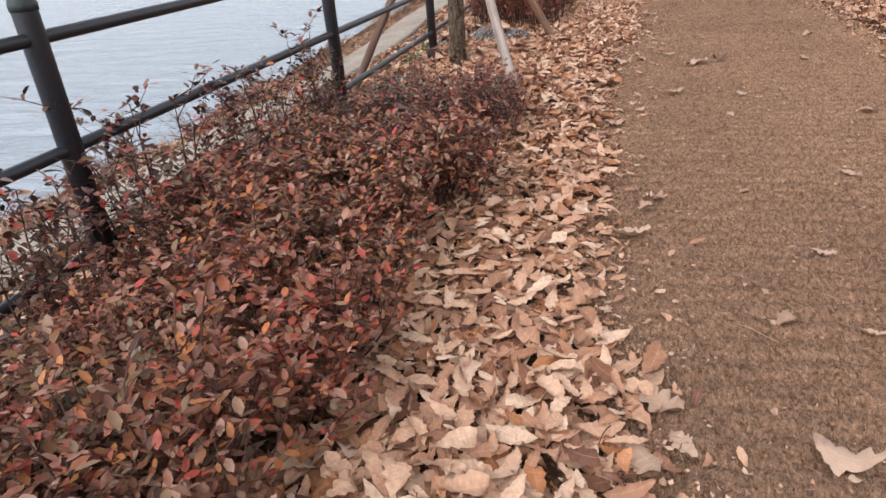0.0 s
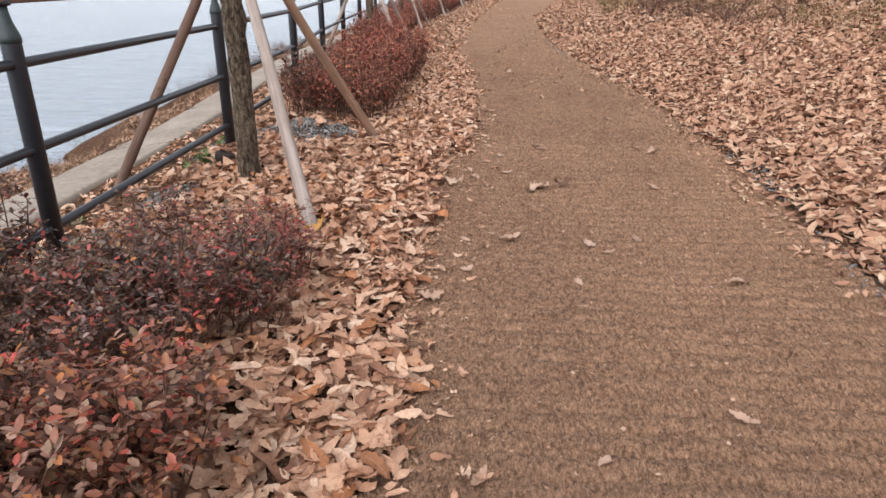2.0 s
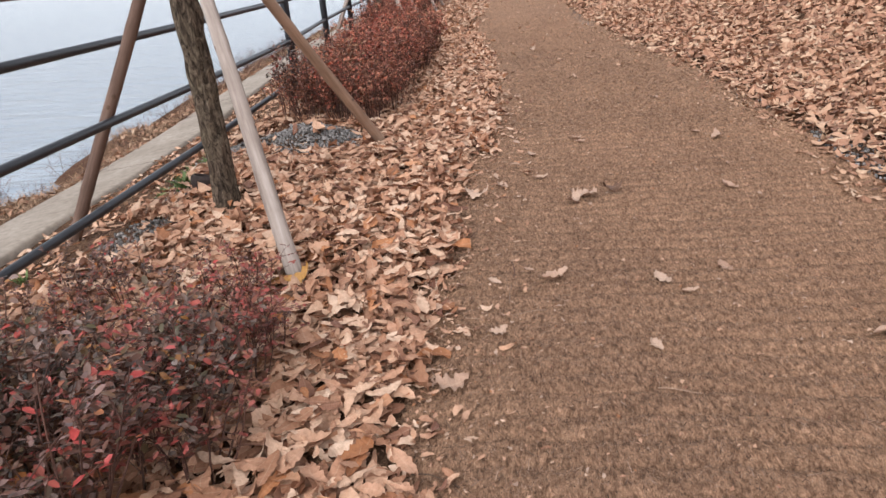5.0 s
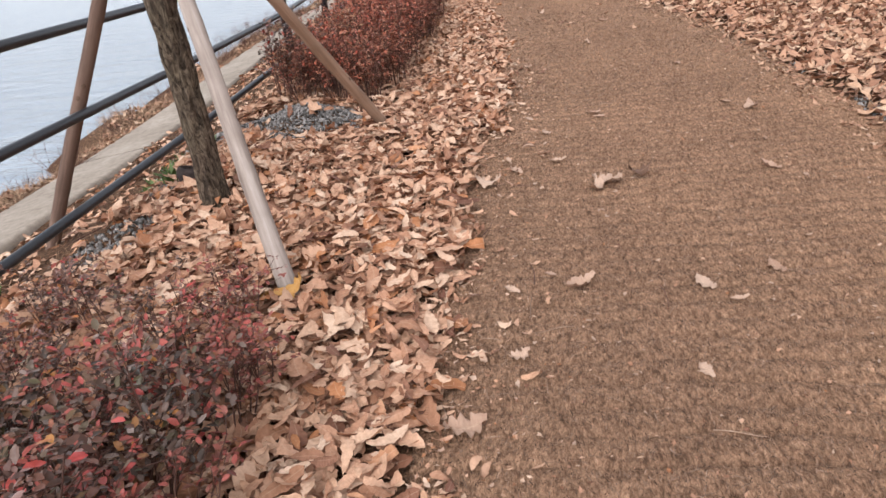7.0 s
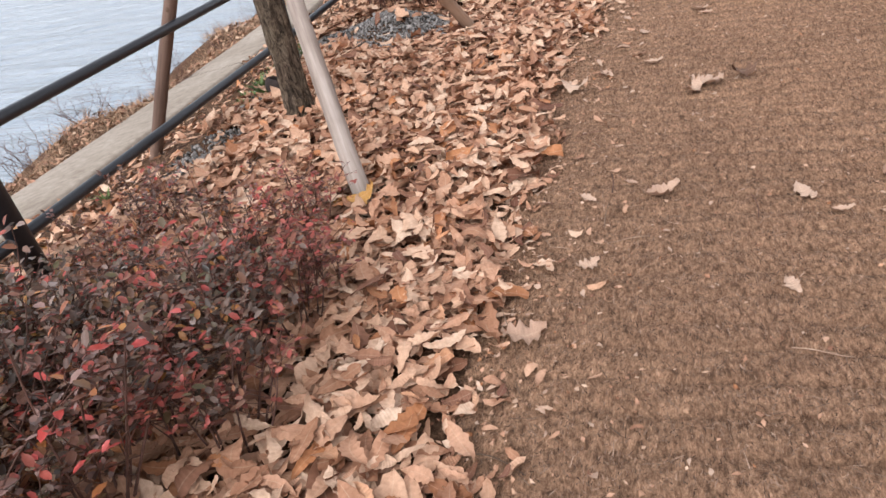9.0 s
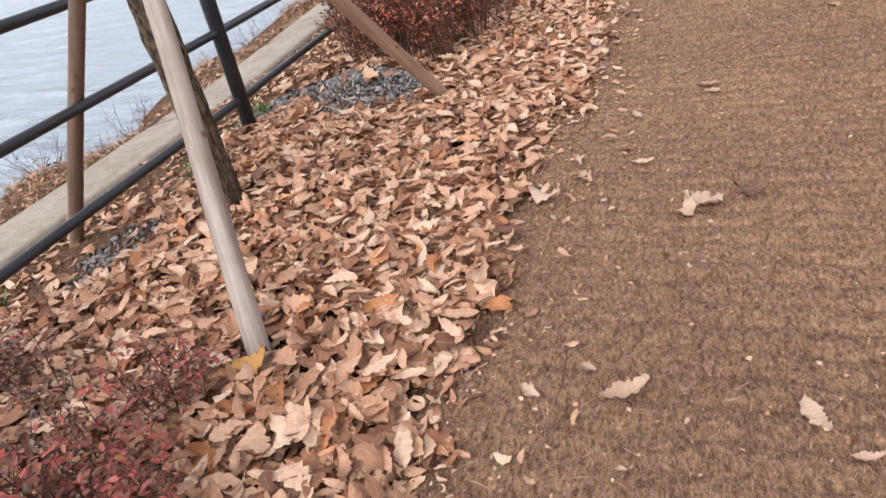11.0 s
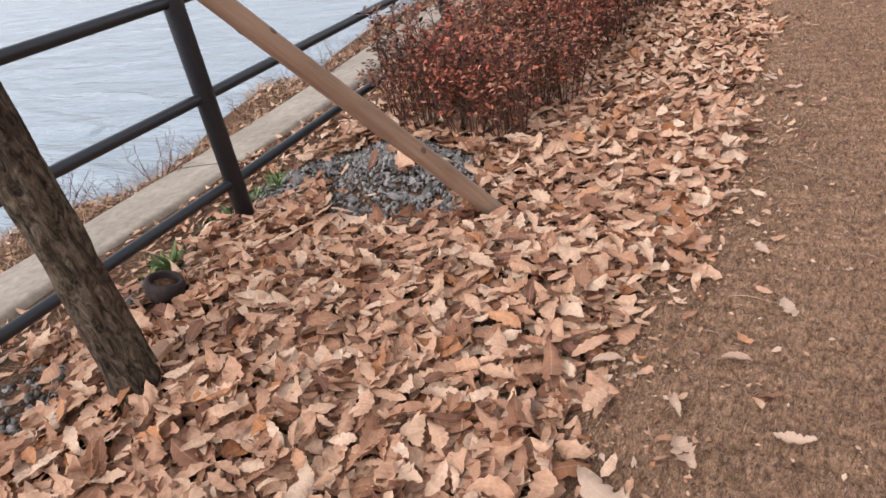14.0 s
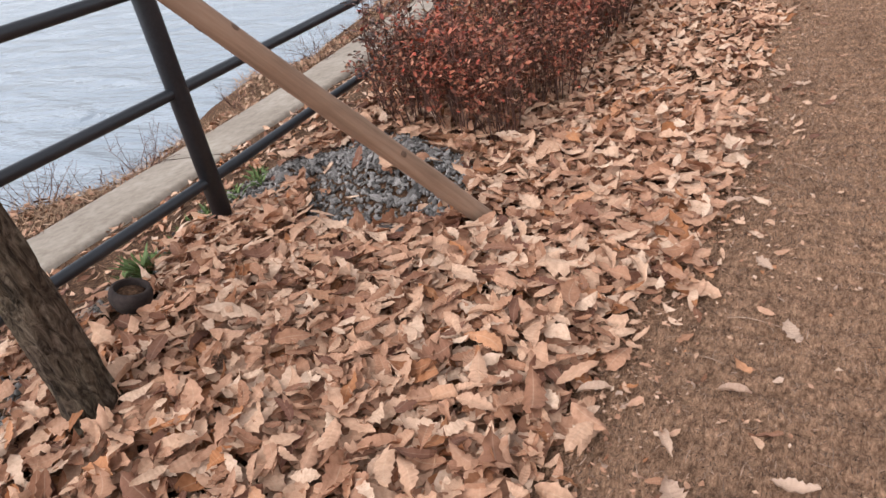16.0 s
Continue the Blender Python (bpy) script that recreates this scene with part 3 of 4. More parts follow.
def hedge(y0, y1, x0, x1, step, lo, hi, kinds, label, group, edge=None, low_side=None):
    rows = max(1, round((x1 - x0) / step))
    y = y0
    while y < y1:
        for k in range(rows):
            x = x0 + (x1 - x0) * (k + 0.5) / rows + rng.uniform(-0.3, 0.3) * step
            yy = y + rng.uniform(-0.35, 0.35) * step
            if edge and x > edge(yy) - 0.09:
                continue
            if y0 > 9:
                x += float(fence_x(yy)) + 1.6
            sc = rng.uniform(lo, hi) * (float(np.interp(x, (-1.62, -1.05), low_side)) if low_side else 1.0)
            m = pose(x, yy, float(land(x, yy)), rng.uniform(-6, 6), rng.uniform(-6, 6), rng.uniform(0, 360)) @ Matrix.Diagonal((sc * 1.05, sc * 1.05, sc, 1))
            which = int(rng.choice(kinds))
            if which not in FIRST:
                root = thing("azalea_bush", label, "bush", group=group)
                part("branchwork", KINDS[which][0], STEM, root)
                part("crown", KINDS[which][1], RUSTAZALEA if which < 5 else REDAZALEA if which < 10 else SCARLET if which >= THIN + 4 else AZALEA, root)
                root.matrix_basis = m
                FIRST[which] = root
            else:
                c = copy_thing(FIRST[which], Matrix.Identity(4))
                c.matrix_basis = m
                tagged(c, label, "bush", group)
        y += step


FIRST = {}
near_edge = lambda y: float(np.interp(y, (-2, 0.7, 1.5, 2.5, 3.5), (-0.4, -0.30, -0.18, -0.17, -0.2)))
hedge(-5.0, -1.6, -1.62, -0.3, 0.5, 0.9, 1.25, range(0, 5), "low azalea bush with rust-red autumn leaves", "azalea hedge by the path")
hedge(-1.6, 2.4, -1.45, -0.10, 0.27, 0.72, 1.1, range(0, 5), "low azalea bush with rust-red autumn leaves", "azalea hedge by the path", near_edge, (0.5, 1.0))
hedge(2.45, 3.12, -1.45, -0.10, 0.28, 0.7, 1.0, (13, 14, 15, 16), "low azalea bush with dark mauve-brown autumn leaves", "azalea hedge by the path", near_edge, (0.45, 1.0))
hedge(3.12, 3.6, -1.4, -0.12, 0.24, 0.7, 1.05, range(THIN, THIN + 4), "thin azalea bush with bare stems and a few mauve leaves", "azalea hedge by the path", near_edge, (0.6, 1.0))
hedge(2.95, 3.85, -0.75, -0.12, 0.3, 0.7, 1.05, range(THIN + 4, THIN + 7), "upright azalea shoots with scarlet leaves at the end of the hedge", "azalea hedge by the path", near_edge)
hedge(3.5, 3.85, -1.35, -0.45, 0.3, 0.42, 0.75, range(10, 13), "sparse low azalea shoots at the end of the hedge", "azalea hedge by the path")
hedge(-1.2, 3.3, -1.62, -1.28, 0.28, 0.95, 1.3, range(10, 13), "tall thin azalea shoots with dark leaf whorls by the railing", "azalea hedge by the path")
hedge(6.92, 12.0, -1.30, -0.34, 0.28, 0.82, 1.06, range(5, 10), "twiggy azalea bush with red-brown leaves behind the gravel", "azalea hedge past the tree")
hedge(7.0, 7.9, -1.42, -0.95, 0.33, 0.95, 1.25, range(10, 13), "tall thin azalea shoots with dark leaf whorls by the railing", "azalea hedge past the tree")
hedge(12.2, 19.5, -1.5, -0.5, 0.45, 0.95, 1.15, range(5, 10), "red-brown azalea bush in the far hedge", "far azalea hedge")
hedge(20.5, 33, -1.5, -0.5, 0.65, 1.05, 1.3, range(5, 10), "red-brown azalea bush in the far hedge", "far azalea hedge")
hedge(34, 60, -1.4, -0.5, 1.0, 1.1, 1.4, range(5, 10), "red-brown azalea bush in the far hedge", "far azalea hedge")


# ---- fallen leaves ----
def leaf_cloud(x, y, lift, length, ratio, tilt, stations, toothed=0.0, lobed=0.0, flat=False, across=3):
    """Vertices, quads and map of curled leaves strewn on the ground at x, y."""
    n = len(x)
    z = land(x, y) if not flat else np.full(n, 0.017)
    e = 0.05
    nx, ny = -(land(x + e, y) - land(x - e, y)) / (2 * e), -(land(x, y + e) - land(x, y - e)) / (2 * e)
    N = np.stack([nx * (not flat), ny * (not flat), np.ones(n)], 1) + rng.normal(0, 1, (n, 3)) * np.asarray(tilt)[:, None] * (1, 1, 0)
    N /= np.linalg.norm(N, axis=1)[:, None]
    yaw = rng.uniform(0, 6.283, n)
    Y = np.stack([np.cos(yaw), np.sin(yaw), np.zeros(n)], 1)
    Y -= N * (Y * N).sum(1)[:, None]
    Y /= np.linalg.norm(Y, axis=1)[:, None]
    X = np.cross(Y, N)
    s = np.linspace(-1, 1, stations)
    prof = np.clip(1 - np.abs(s) ** 2.2, 0, None) ** 0.75 * (1 - 0.22 * s) + 0.03
    zig = 1 + toothed * np.where(np.arange(stations) % 2, 1, -1)
    lob = 1 + lobed * np.cos(np.arange(stations) * 2.2)
    prof = prof * zig * lob * (1 + 0.05 * np.sin(np.arange(stations) * 4.1))
    half, hw = (length / 2)[:, None, None], (length * ratio / 2)[:, None, None]
    S, W = s[None, :, None], np.linspace(-1, 1, across)[None, None, :]
    curl, fold = rng.normal(0.08, 0.20, n)[:, None, None], rng.normal(0.12, 0.26, n)[:, None, None]
    bend, twist, wav = rng.normal(0, 0.16, n)[:, None, None], rng.normal(0, 0.45, n)[:, None, None], rng.normal(0, 0.10 if across > 3 else 0.17, (n, stations, across)) * (1.1 if across > 3 else 1)
    lx = W * hw * prof[None, :, None] + bend * half * S ** 2
    ly = S * half * (1 - 0.12 * np.abs(curl)) + 0 * W
    lz = curl * half * S ** 2 + fold * (np.abs(W) if across == 3 else W ** 2) * hw * prof[None, :, None] + twist * S * W * hw + wav * hw * (W != 0)
    lz = lz - lz.min((1, 2), keepdims=True) * 0.7
    P = np.stack([x, y, z + lift], 1)
    co = P[:, None, None] + lx[..., None] * X[:, None, None] + ly[..., None] * Y[:, None, None] + lz[..., None] * N[:, None, None]
    k = stations * across
    q = grid_faces(stations, across)
    faces = (np.arange(n)[:, None, None] * k + q[None]).reshape(-1, 4)
    uv = np.stack(np.broadcast_arrays((W + 1) / 2, (S + 1) / 2), -1)
    uv = np.broadcast_to(uv, (1, stations, across, 2)).reshape(1, k, 2)
    return co.reshape(-1, 3), faces, np.broadcast_to(uv, (n, k, 2)).reshape(-1, 2)


def strewn(parent, name, x, y, size, tilt, stations, depth, mat=None, flat=False, toothed=0.0, lobed=0.0, ratio=(0.25, 0.44), label="", across=3):
    n = len(x)
    lift = rng.uniform(0, depth, n)
    co, f, uv = leaf_cloud(x, y, lift, rng.uniform(*size, n), rng.uniform(*ratio, n), rng.uniform(0.3, 1, n) * tilt, stations, toothed, lobed, flat, across)
    ob = part(name, np_mesh(name, co, f, uv, across > 3), mat or LITTER, parent, label)
    ob["kind"] = "stuff"
    return ob


def scatter(n, y0, y1, low, high, keep=None):
    y = rng.uniform(y0, y1, n)
    a, b = low(y), high(y)
    x = a + (b - a) * rng.uniform(0, 1, n)
    if keep is not None:
        ok = rng.uniform(0, 1, n) < keep(x, y)
        x, y = x[ok], y[ok]
    return x, y


GRAVEL = ((-0.85, 6.33, 0.38, 0.38), (-1.18, 6.6, 0.33, 0.3), (-1.55, 6.42, 0.2, 0.32), (-1.34, 5.35, 0.16, 0.14), (-1.5, 4.7, 0.22, 0.36), (-1.62, 5.5, 0.12, 0.3))


def bare(x, y):
    """0 on the gravel patches and the trodden rim, 1 where leaves lie thick."""
    k = np.ones_like(x)
    for gx, gy, rx, ry in GRAVEL:
        r = ((x - gx) / rx) ** 2 + ((y - gy) / ry) ** 2
        k = np.where(r < 1, np.minimum(k, 0.025 + 0.4 * r ** 4), k)
    for px, py in ((-0.392, 4.05), (-0.35, 6.15)):      # leaves lie thin round the feet of the poles
        k = np.where((x - px) ** 2 + (y - py) ** 2 < 0.006, np.minimum(k, 0.35), k)
    rim = left_x(y) - x
    wave = 0.05 * np.sin(3.1 * y + 0.4) + 0.04 * np.sin(7.3 * y + 1) + 0.03 * np.sin(17.1 * y)
    return k * np.clip((rim + wave + 0.10) / 0.22, 0.0, 1) ** 1.2


litter = thing("leaf_litter", "thick drift of curled tan dry leaves beside the path", "fallen leaves", (0, 0, 0), kind="stuff")
fence_in = lambda y: fence_x(y) - 0.14
rim_l = lambda y: left_x(y) + 0.12
strewn(litter, "leaves", *scatter(4200, 3.4, 7.4, fence_in, rim_l, bare), (0.08, 0.16), 0.12, 10, 0.03, toothed=0.10, ratio=(0.3, 0.5), across=5)
strewn(litter, "leaves", *scatter(7600, 3.4, 7.4, fence_in, rim_l, bare), (0.045, 0.14), 0.32, 12, 0.085, toothed=0.13, ratio=(0.2, 0.42), across=5)
strewn(litter, "leaves", *scatter(480, 3.4, 7.4, fence_in, rim_l, bare), (0.08, 0.13), 0.2, 11, 0.07, lobed=0.2, ratio=(0.5, 0.72), across=5)
strewn(litter, "leaves", *scatter(3400, -1.5, 3.6, lambda y: fence_x(y) + 0.2, rim_l, bare), (0.07, 0.15), 0.12, 9, 0.025, toothed=0.10, ratio=(0.28, 0.48), across=5)
strewn(litter, "leaves", *scatter(7200, -1.5, 3.6, lambda y: fence_x(y) + 0.2, rim_l, bare), (0.04, 0.135), 0.3, 11, 0.065, toothed=0.12, ratio=(0.22, 0.44), across=5)
strewn(litter, "leaves", *scatter(12000, 7.3, 13, fence_in, rim_l, bare), (0.06, 0.115), 0.5, 5, 0.035)
strewn(litter, "leaves", *scatter(14000, 13, 45, lambda y: fence_x(y) + 0.2, rim_l, bare), (0.09, 0.16), 0.45, 4, 0.03)
strewn(litter, "leaves", *scatter(2600, -2, 14, lambda y: fence_x(y) - 2.2, lambda y: fence_x(y) - 1.56), (0.04, 0.09), 0.6, 4, 0.03, BANKLEAF)
strewn(litter, "leaves", *scatter(1900, -2, 12, lambda y: fence_x(y) - 0.95, lambda y: fence_x(y) - 0.3), (0.05, 0.1), 0.45, 5, 0.02)
strewn(litter, "leaves", *scatter(6000, -9, -1.4, lambda y: fence_x(y) + 0.2, rim_l, bare), (0.08, 0.14), 0.3, 4, 0.05)
bank = thing("bank_leaf_litter", "orange-tan dry leaves covering the rising bank", "fallen leaves", (0, 0, 0), kind="stuff")
r0 = lambda y: right_x(y) - 0.1
bank_keep = lambda x, y: np.clip(0.12 + (x - right_x(y)) / 0.45, 0, 1)
strewn(bank, "leaves", *scatter(20000, 3.2, 9, r0, lambda y: right_x(y) + 3.2, bank_keep), (0.06, 0.15), 0.42, 6, 0.04, BANKLEAF)
strewn(bank, "leaves", *scatter(24000, 9, 16, r0, lambda y: right_x(y) + 5, bank_keep), (0.08, 0.16), 0.42, 5, 0.04, BANKLEAF)
strewn(bank, "leaves", *scatter(30000, 16, 42, r0, lambda y: right_x(y) + 6, bank_keep), (0.10, 0.17), 0.55, 4, 0.05, BANKLEAF)
strewn(bank, "leaves", *scatter(11000, 3.2, 9, lambda y: right_x(y) + 3, lambda y: right_x(y) + 7), (0.07, 0.13), 0.55, 4, 0.04, BANKLEAF)

strewn(bank, "leaves", *scatter(26000, -9, 3.3, r0, lambda y: right_x(y) + 8, bank_keep), (0.09, 0.16), 0.5, 4, 0.04, BANKLEAF)
strewn(bank, "leaves", *scatter(16000, 9, 42, lambda y: right_x(y) + 4.8, lambda y: right_x(y) + 11), (0.12, 0.2), 0.55, 4, 0.05, BANKLEAF)


# ---- single leaves that lie apart ----
def leaf_shape(name, seed, length, ratio, toothed, lobed, curl, fold):
    """One dry leaf with its stalk, lying along +x, as a mesh about its middle."""
    g = np.random.default_rng(seed)
    n = 15
    t = np.linspace(-1, 1, n)
    w = (np.clip(1 - np.abs(t) ** 2.2, 0, None) ** 0.75 * (1 - 0.2 * t) + 0.03) * (1 + toothed * np.where(np.arange(n) % 2, 1, -1)) * (1 + lobed * np.cos(np.arange(n) * 1.8))
    w = w * g.uniform(0.8, 1.18, n)
    co, uv = [], []
    for k in range(n):
        for c in (-1, -0.5, 0, 0.5, 1):
            co.append((t[k] * length / 2, (c * w[k] + (0.12 * g.normal() if abs(c) == 1 else 0)) * length * ratio / 2 + 0.05 * length * t[k] ** 2, length * (0.5 * curl * t[k] ** 2 + 0.5 * fold * ratio * w[k] * c * c) + g.normal(0, 0.075) * length * (0.3 + abs(c)) * ratio + 0.12 * length * ratio * c * t[k]))
            uv.append(((c + 1) / 2, (t[k] + 1) / 2))
    co = np.array(co)
    co[:, 2] -= co[:, 2].min()
    stalk, sf = tube([(-length / 2, 0.05 * length, co[2, 2]), (-length * 0.6, 0.07 * length, co[2, 2] * 0.7 + 0.002), (-length * 0.72, 0.04 * length, 0.002)], (0.0014, 0.0011, 0.0009), 4)
    f = np.concatenate([grid_faces(n, 5), np.array(sf) + len(co)])
    return np_mesh(name, np.concatenate([co, stalk]), f, np.concatenate([np.array(uv), np.full((len(stalk), 2), 0.5)]), smooth=True)


FORMS = [leaf_shape("leaf", 60 + k, 1.0, r, tt, lo, c, f) for k, (r, tt, lo, c, f) in enumerate(((0.34, 0.06, 0, 0.25, 0.3), (0.3, 0.05, 0, 0.4, 0.9), (0.42, 0.08, 0, 0.1, 0.5), (0.62, 0.02, 0.33, 0.3, 0.3), (0.5, 0.07, 0, 0.5, -0.3), (0.28, 0.0, 0, -0.2, 1.2)))]
for form in FORMS:
    form.materials.append(PALE)
DARK_FORM = FORMS[4].copy()
DARK_FORM.materials.clear()
DARK_FORM.materials.append(DARKLEAF)
BROWN_FORMS = [f.copy() for f in FORMS]
for form in BROWN_FORMS:
    form.materials.clear()
    form.materials.append(LITTER)


def lone_leaf(x, y, length, turn, form, label="pale dry leaf lying on the coir path"):
    ob = new("fallen_leaf", form)
    ob.matrix_basis = pose(x, y, 0.018, rng.uniform(-8, 8), rng.uniform(-6, 6), turn) @ Matrix.Scale(length, 4)
    return tagged(ob, label, "leaf", "single leaves on the path")


# x, y, length, turn, form
for row in ((0.48, 5.18, 0.10, -57, 2), (0.70, 5.28, 0.09, 3, 1), (0.67, 5.78, 0.10, -71, 0), (0.56, 5.52, 0.08, 15, 5), (0.58, 6.09, 0.07, -44, 2), (0.52, 6.92, 0.09, 50, 1),
            (0.47, 6.43, 0.09, 32, 5), (0.14, 5.45, 0.09, -41, 2), (0.25, 5.43, 0.09, 29, 5), (0.44, 5.32, 0.08, -64, 5), (0.68, 4.0, 0.14, 36, 1), (1.09, 3.97, 0.115, -74, 0),
            (0.98, 6.1, 0.10, 19, 1), (0.34, 5.0, 0.135, -24, 4), (0.44, 3.99, 0.065, -30, 2), (0.58, 4.09, 0.05, -29, 2), (0.19, 4.43, 0.08, 29, 4), (0.87, 1.24, 0.11, 67, 2),
            (0.88, 0.64, 0.15, -22, 4), (0.42, 1.79, 0.15, 20, 1), (0.45, 0.57, 0.13, 125, 4), (1.07, 1.71, 0.09, -12, 0), (1.35, 2.5, 0.10, -34, 1), (0.49, 0.78, 0.13, -31, 3),
            (0.54, 0.64, 0.10, -58, 2), (1.09, 1.19, 0.07, -8, 1), (0.48, 2.06, 0.09, 45, 5), (0.53, 2.18, 0.095, 65, 1), (1.82, 2.4, 0.12, 0, 1), (0.89, 2.28, 0.067, 55, 2),
            (1.69, 3.53, 0.09, 10, 5), (0.97, 3.5, 0.07, -70, 2), (1.35, 4.06, 0.10, -79, 0), (1.17, 3.86, 0.065, 10, 1), (0.46, 3.6, 0.07, 23, 3), (1.65, 5.0, 0.115, -59, 1),
            (1.87, 5.96, 0.12, -87, 4), (0.90, 4.95, 0.15, -31, 3), (0.85, 4.88, 0.11, 60, 4), (0.31, 3.29, 0.12, 19, 3), (1.78, 6.14, 0.065, -37, 2), (1.0, 6.02, 0.08, 162, 1), (0.62, 7.6, 0.09, 20, 1), (1.2, 8.4, 0.11, 75, 4), (1.5, 9.6, 0.12, 10, 1), (0.9, 10.6, 0.11, 40, 4), (1.75, 7.3, 0.1, 120, 2)):
    lone_leaf(*row[:4], FORMS[row[4]])
lone_leaf(1.06, 5.02, 0.12, 22, DARK_FORM, "dark brown curled leaf on the coir path")
lone_leaf(1.72, 3.56, 0.09, -6, DARK_FORM, "dark brown curled leaf on the coir path")

# leaves of the drift that can be told apart, nearest to the walk
for k in range(270):
    y = rng.uniform(3.6, 6.3)
    x = float(left_x(y)) - 0.05 - rng.uniform(0, 1) ** 0.8 * 1.1
    if float(bare(np.array([x]), np.array([y]))[0]) < 0.5 or (x + 1.33) ** 2 + (y - 5.34) ** 2 < 0.035 or (x + 1.03) ** 2 + (y - 4.94) ** 2 < 0.03 or (x + 0.39) ** 2 + (y - 4.05) ** 2 < 0.012:
        continue
    ob = part("leaf", BROWN_FORMS[int(rng.integers(0, 6))], None, litter)
    ob.matrix_basis = pose(x, y, float(land(x, y)) + rng.uniform(0.05, 0.075), rng.uniform(-20, 20), rng.uniform(-18, 18), rng.uniform(0, 360)) @ Matrix.Scale(rng.uniform(0.075, 0.12), 4)

# ---- crumbs, twigs and loose strands on the mat ----
crumbs = thing("leaf_crumbs", "broken leaf bits scattered over the path edges", "leaf bits", (0, 0, 0), kind="stuff")
fade = lambda x, y: np.clip(np.exp(-(x - left_x(y)) / 0.2), 0.13, 1)
strewn(crumbs, "crumbs", *scatter(19000, 0, 8, lambda y: left_x(y) - 0.12, right_x, fade), (0.006, 0.02), 0.5, 3, 0.004, LITTER, True, toothed=0.2, ratio=(0.25, 0.7))
strewn(crumbs, "crumbs", *scatter(6500, 5, 13, lambda y: left_x(y) - 0.12, right_x, fade), (0.008, 0.024), 0.5, 3, 0.004, LITTER, True, toothed=0.2, ratio=(0.25, 0.7))
strewn(crumbs, "crumbs", *scatter(2600, 0, 9, lambda y: left_x(y) - 0.12, right_x, fade), (0.01, 0.03), 0.5, 4, 0.004, PALE, True, toothed=0.2, ratio=(0.25, 0.7))
strewn(crumbs, "crumbs", *scatter(2000, -0.5, 9, lambda y: left_x(y) - 0.12, lambda y: left_x(y) + 0.4, lambda x, y: np.clip(np.exp(-(x - left_x(y)) / 0.11), 0.03, 1)), (0.03, 0.075), 0.45, 7, 0.006, LITTER, True, toothed=0.1)
strewn(crumbs, "crumbs", *scatter(900, 2.5, 12, lambda y: right_x(y) - 0.2, lambda y: right_x(y) + 0.25), (0.02, 0.08), 0.4, 4, 0.004, BANKLEAF, True)
strewn(crumbs, "crumbs", *scatter(260, 9, 30, lambda y: left_x(y) + 0.1, lambda y: right_x(y) - 0.1), (0.05, 0.10), 0.4, 4, 0.004, LITTER, True)


def strands(name, n, y0, y1, low, high, length, width, rise, mat, label, category, top=None, along=0.5):
    """Loose fibres or grass blades: one slim triangle each, rooted on the ground."""
    x, y = scatter(n, y0, y1, low, high, None if top is None else lambda x, y: np.clip((mat_height(x, y) + 0.002) / 0.012, 0, 1))
    n = len(x)
    z = land(x, y) if top is None else mat_height(x, y) + top
    a = np.pi / 2 + rng.normal(0, along, n) + np.pi * rng.integers(0, 2, n)
    up = np.abs(rng.normal(0, 1, n)) * rise
    ln = rng.uniform(*length, n)
    d = np.stack([np.cos(a), np.sin(a), up], 1)
    d *= (ln / np.linalg.norm(d, axis=1))[:, None]
    side = np.stack([-np.sin(a), np.cos(a), np.zeros(n)], 1) * width
    p = np.stack([x, y, z], 1)
    bend = p + d * 0.55 + np.stack([rng.normal(0, 0.08, n), rng.normal(0, 0.08, n), np.full(n, 0.06)], 1) * ln[:, None]
    co = np.stack([p - side, p + side, bend + side * 0.7, bend - side * 0.7, p + d], 1).reshape(-1, 3)
    f = (np.arange(n)[:, None, None] * 5 + np.array(((0, 1, 2), (0, 2, 3), (3, 2, 4)))[None]).reshape(-1, 3)
    return tagged(part(name, np_mesh(name, co, f), mat), label, category, kind="stuff")


for wide, count, kind_of in ((0.0009, 70000, FIBRE), (0.0013, 34000, FIBRE), (0.0014, 26000, DARKFIBRE)):
    strands("coir_fibres", count, 0.2, 6.8, lambda y: left_x(y) - 0.05, lambda y: left_x(y) * 0 + 2.1, (0.006, 0.017), wide, 0.45, kind_of, "loose brown coir strands standing out of the path mat", "coir fibre", 0.0, 0.75)
for near, far, count in ((6.2, 10.5, 17000), (6.6, 13, 15000), (7.5, 17, 13000), (9, 24, 12000), (11, 34, 9000)):
    strands("coir_fibres", count, near, far, left_x, right_x, (0.02, 0.045), 0.0018, 0.4, FIBRE, "loose brown coir strands standing out of the path mat", "coir fibre", 0.0, 0.75)


strands("straw_bits", 2600, 0.5, 7.5, lambda y: left_x(y) - 0.02, lambda y: left_x(y) + 1.3, (0.015, 0.055), 0.0011, 0.12, STRAW, "pale straw bits lying loose on the coir mat", "straw", 0.004, 2.0)


def twig(x, y, length, turn, r=0.0018):
    g = np.random.default_rng(int(1000 * (x + 3) + 77 * y))
    bend = g.normal(0, 0.18)
    pts = [(length * t, length * bend * t * t, 0.004 + 0.004 * math.sin(5 * t)) for t in np.linspace(0, 1, 6)]
    ob = part("twig", np_mesh("twig", *tube(pts, np.linspace(r, r * 0.6, 6), 5)), STRAW if g.uniform() < 0.6 else STEM)
    ob.matrix_basis = pose(x, y, 0.018 if x > float(left_x(y)) else float(land(x, y)) + 0.045, 0, 0, turn)
    tagged(ob, "thin dry twig lying on the path edge", "twig", "twigs on the path")


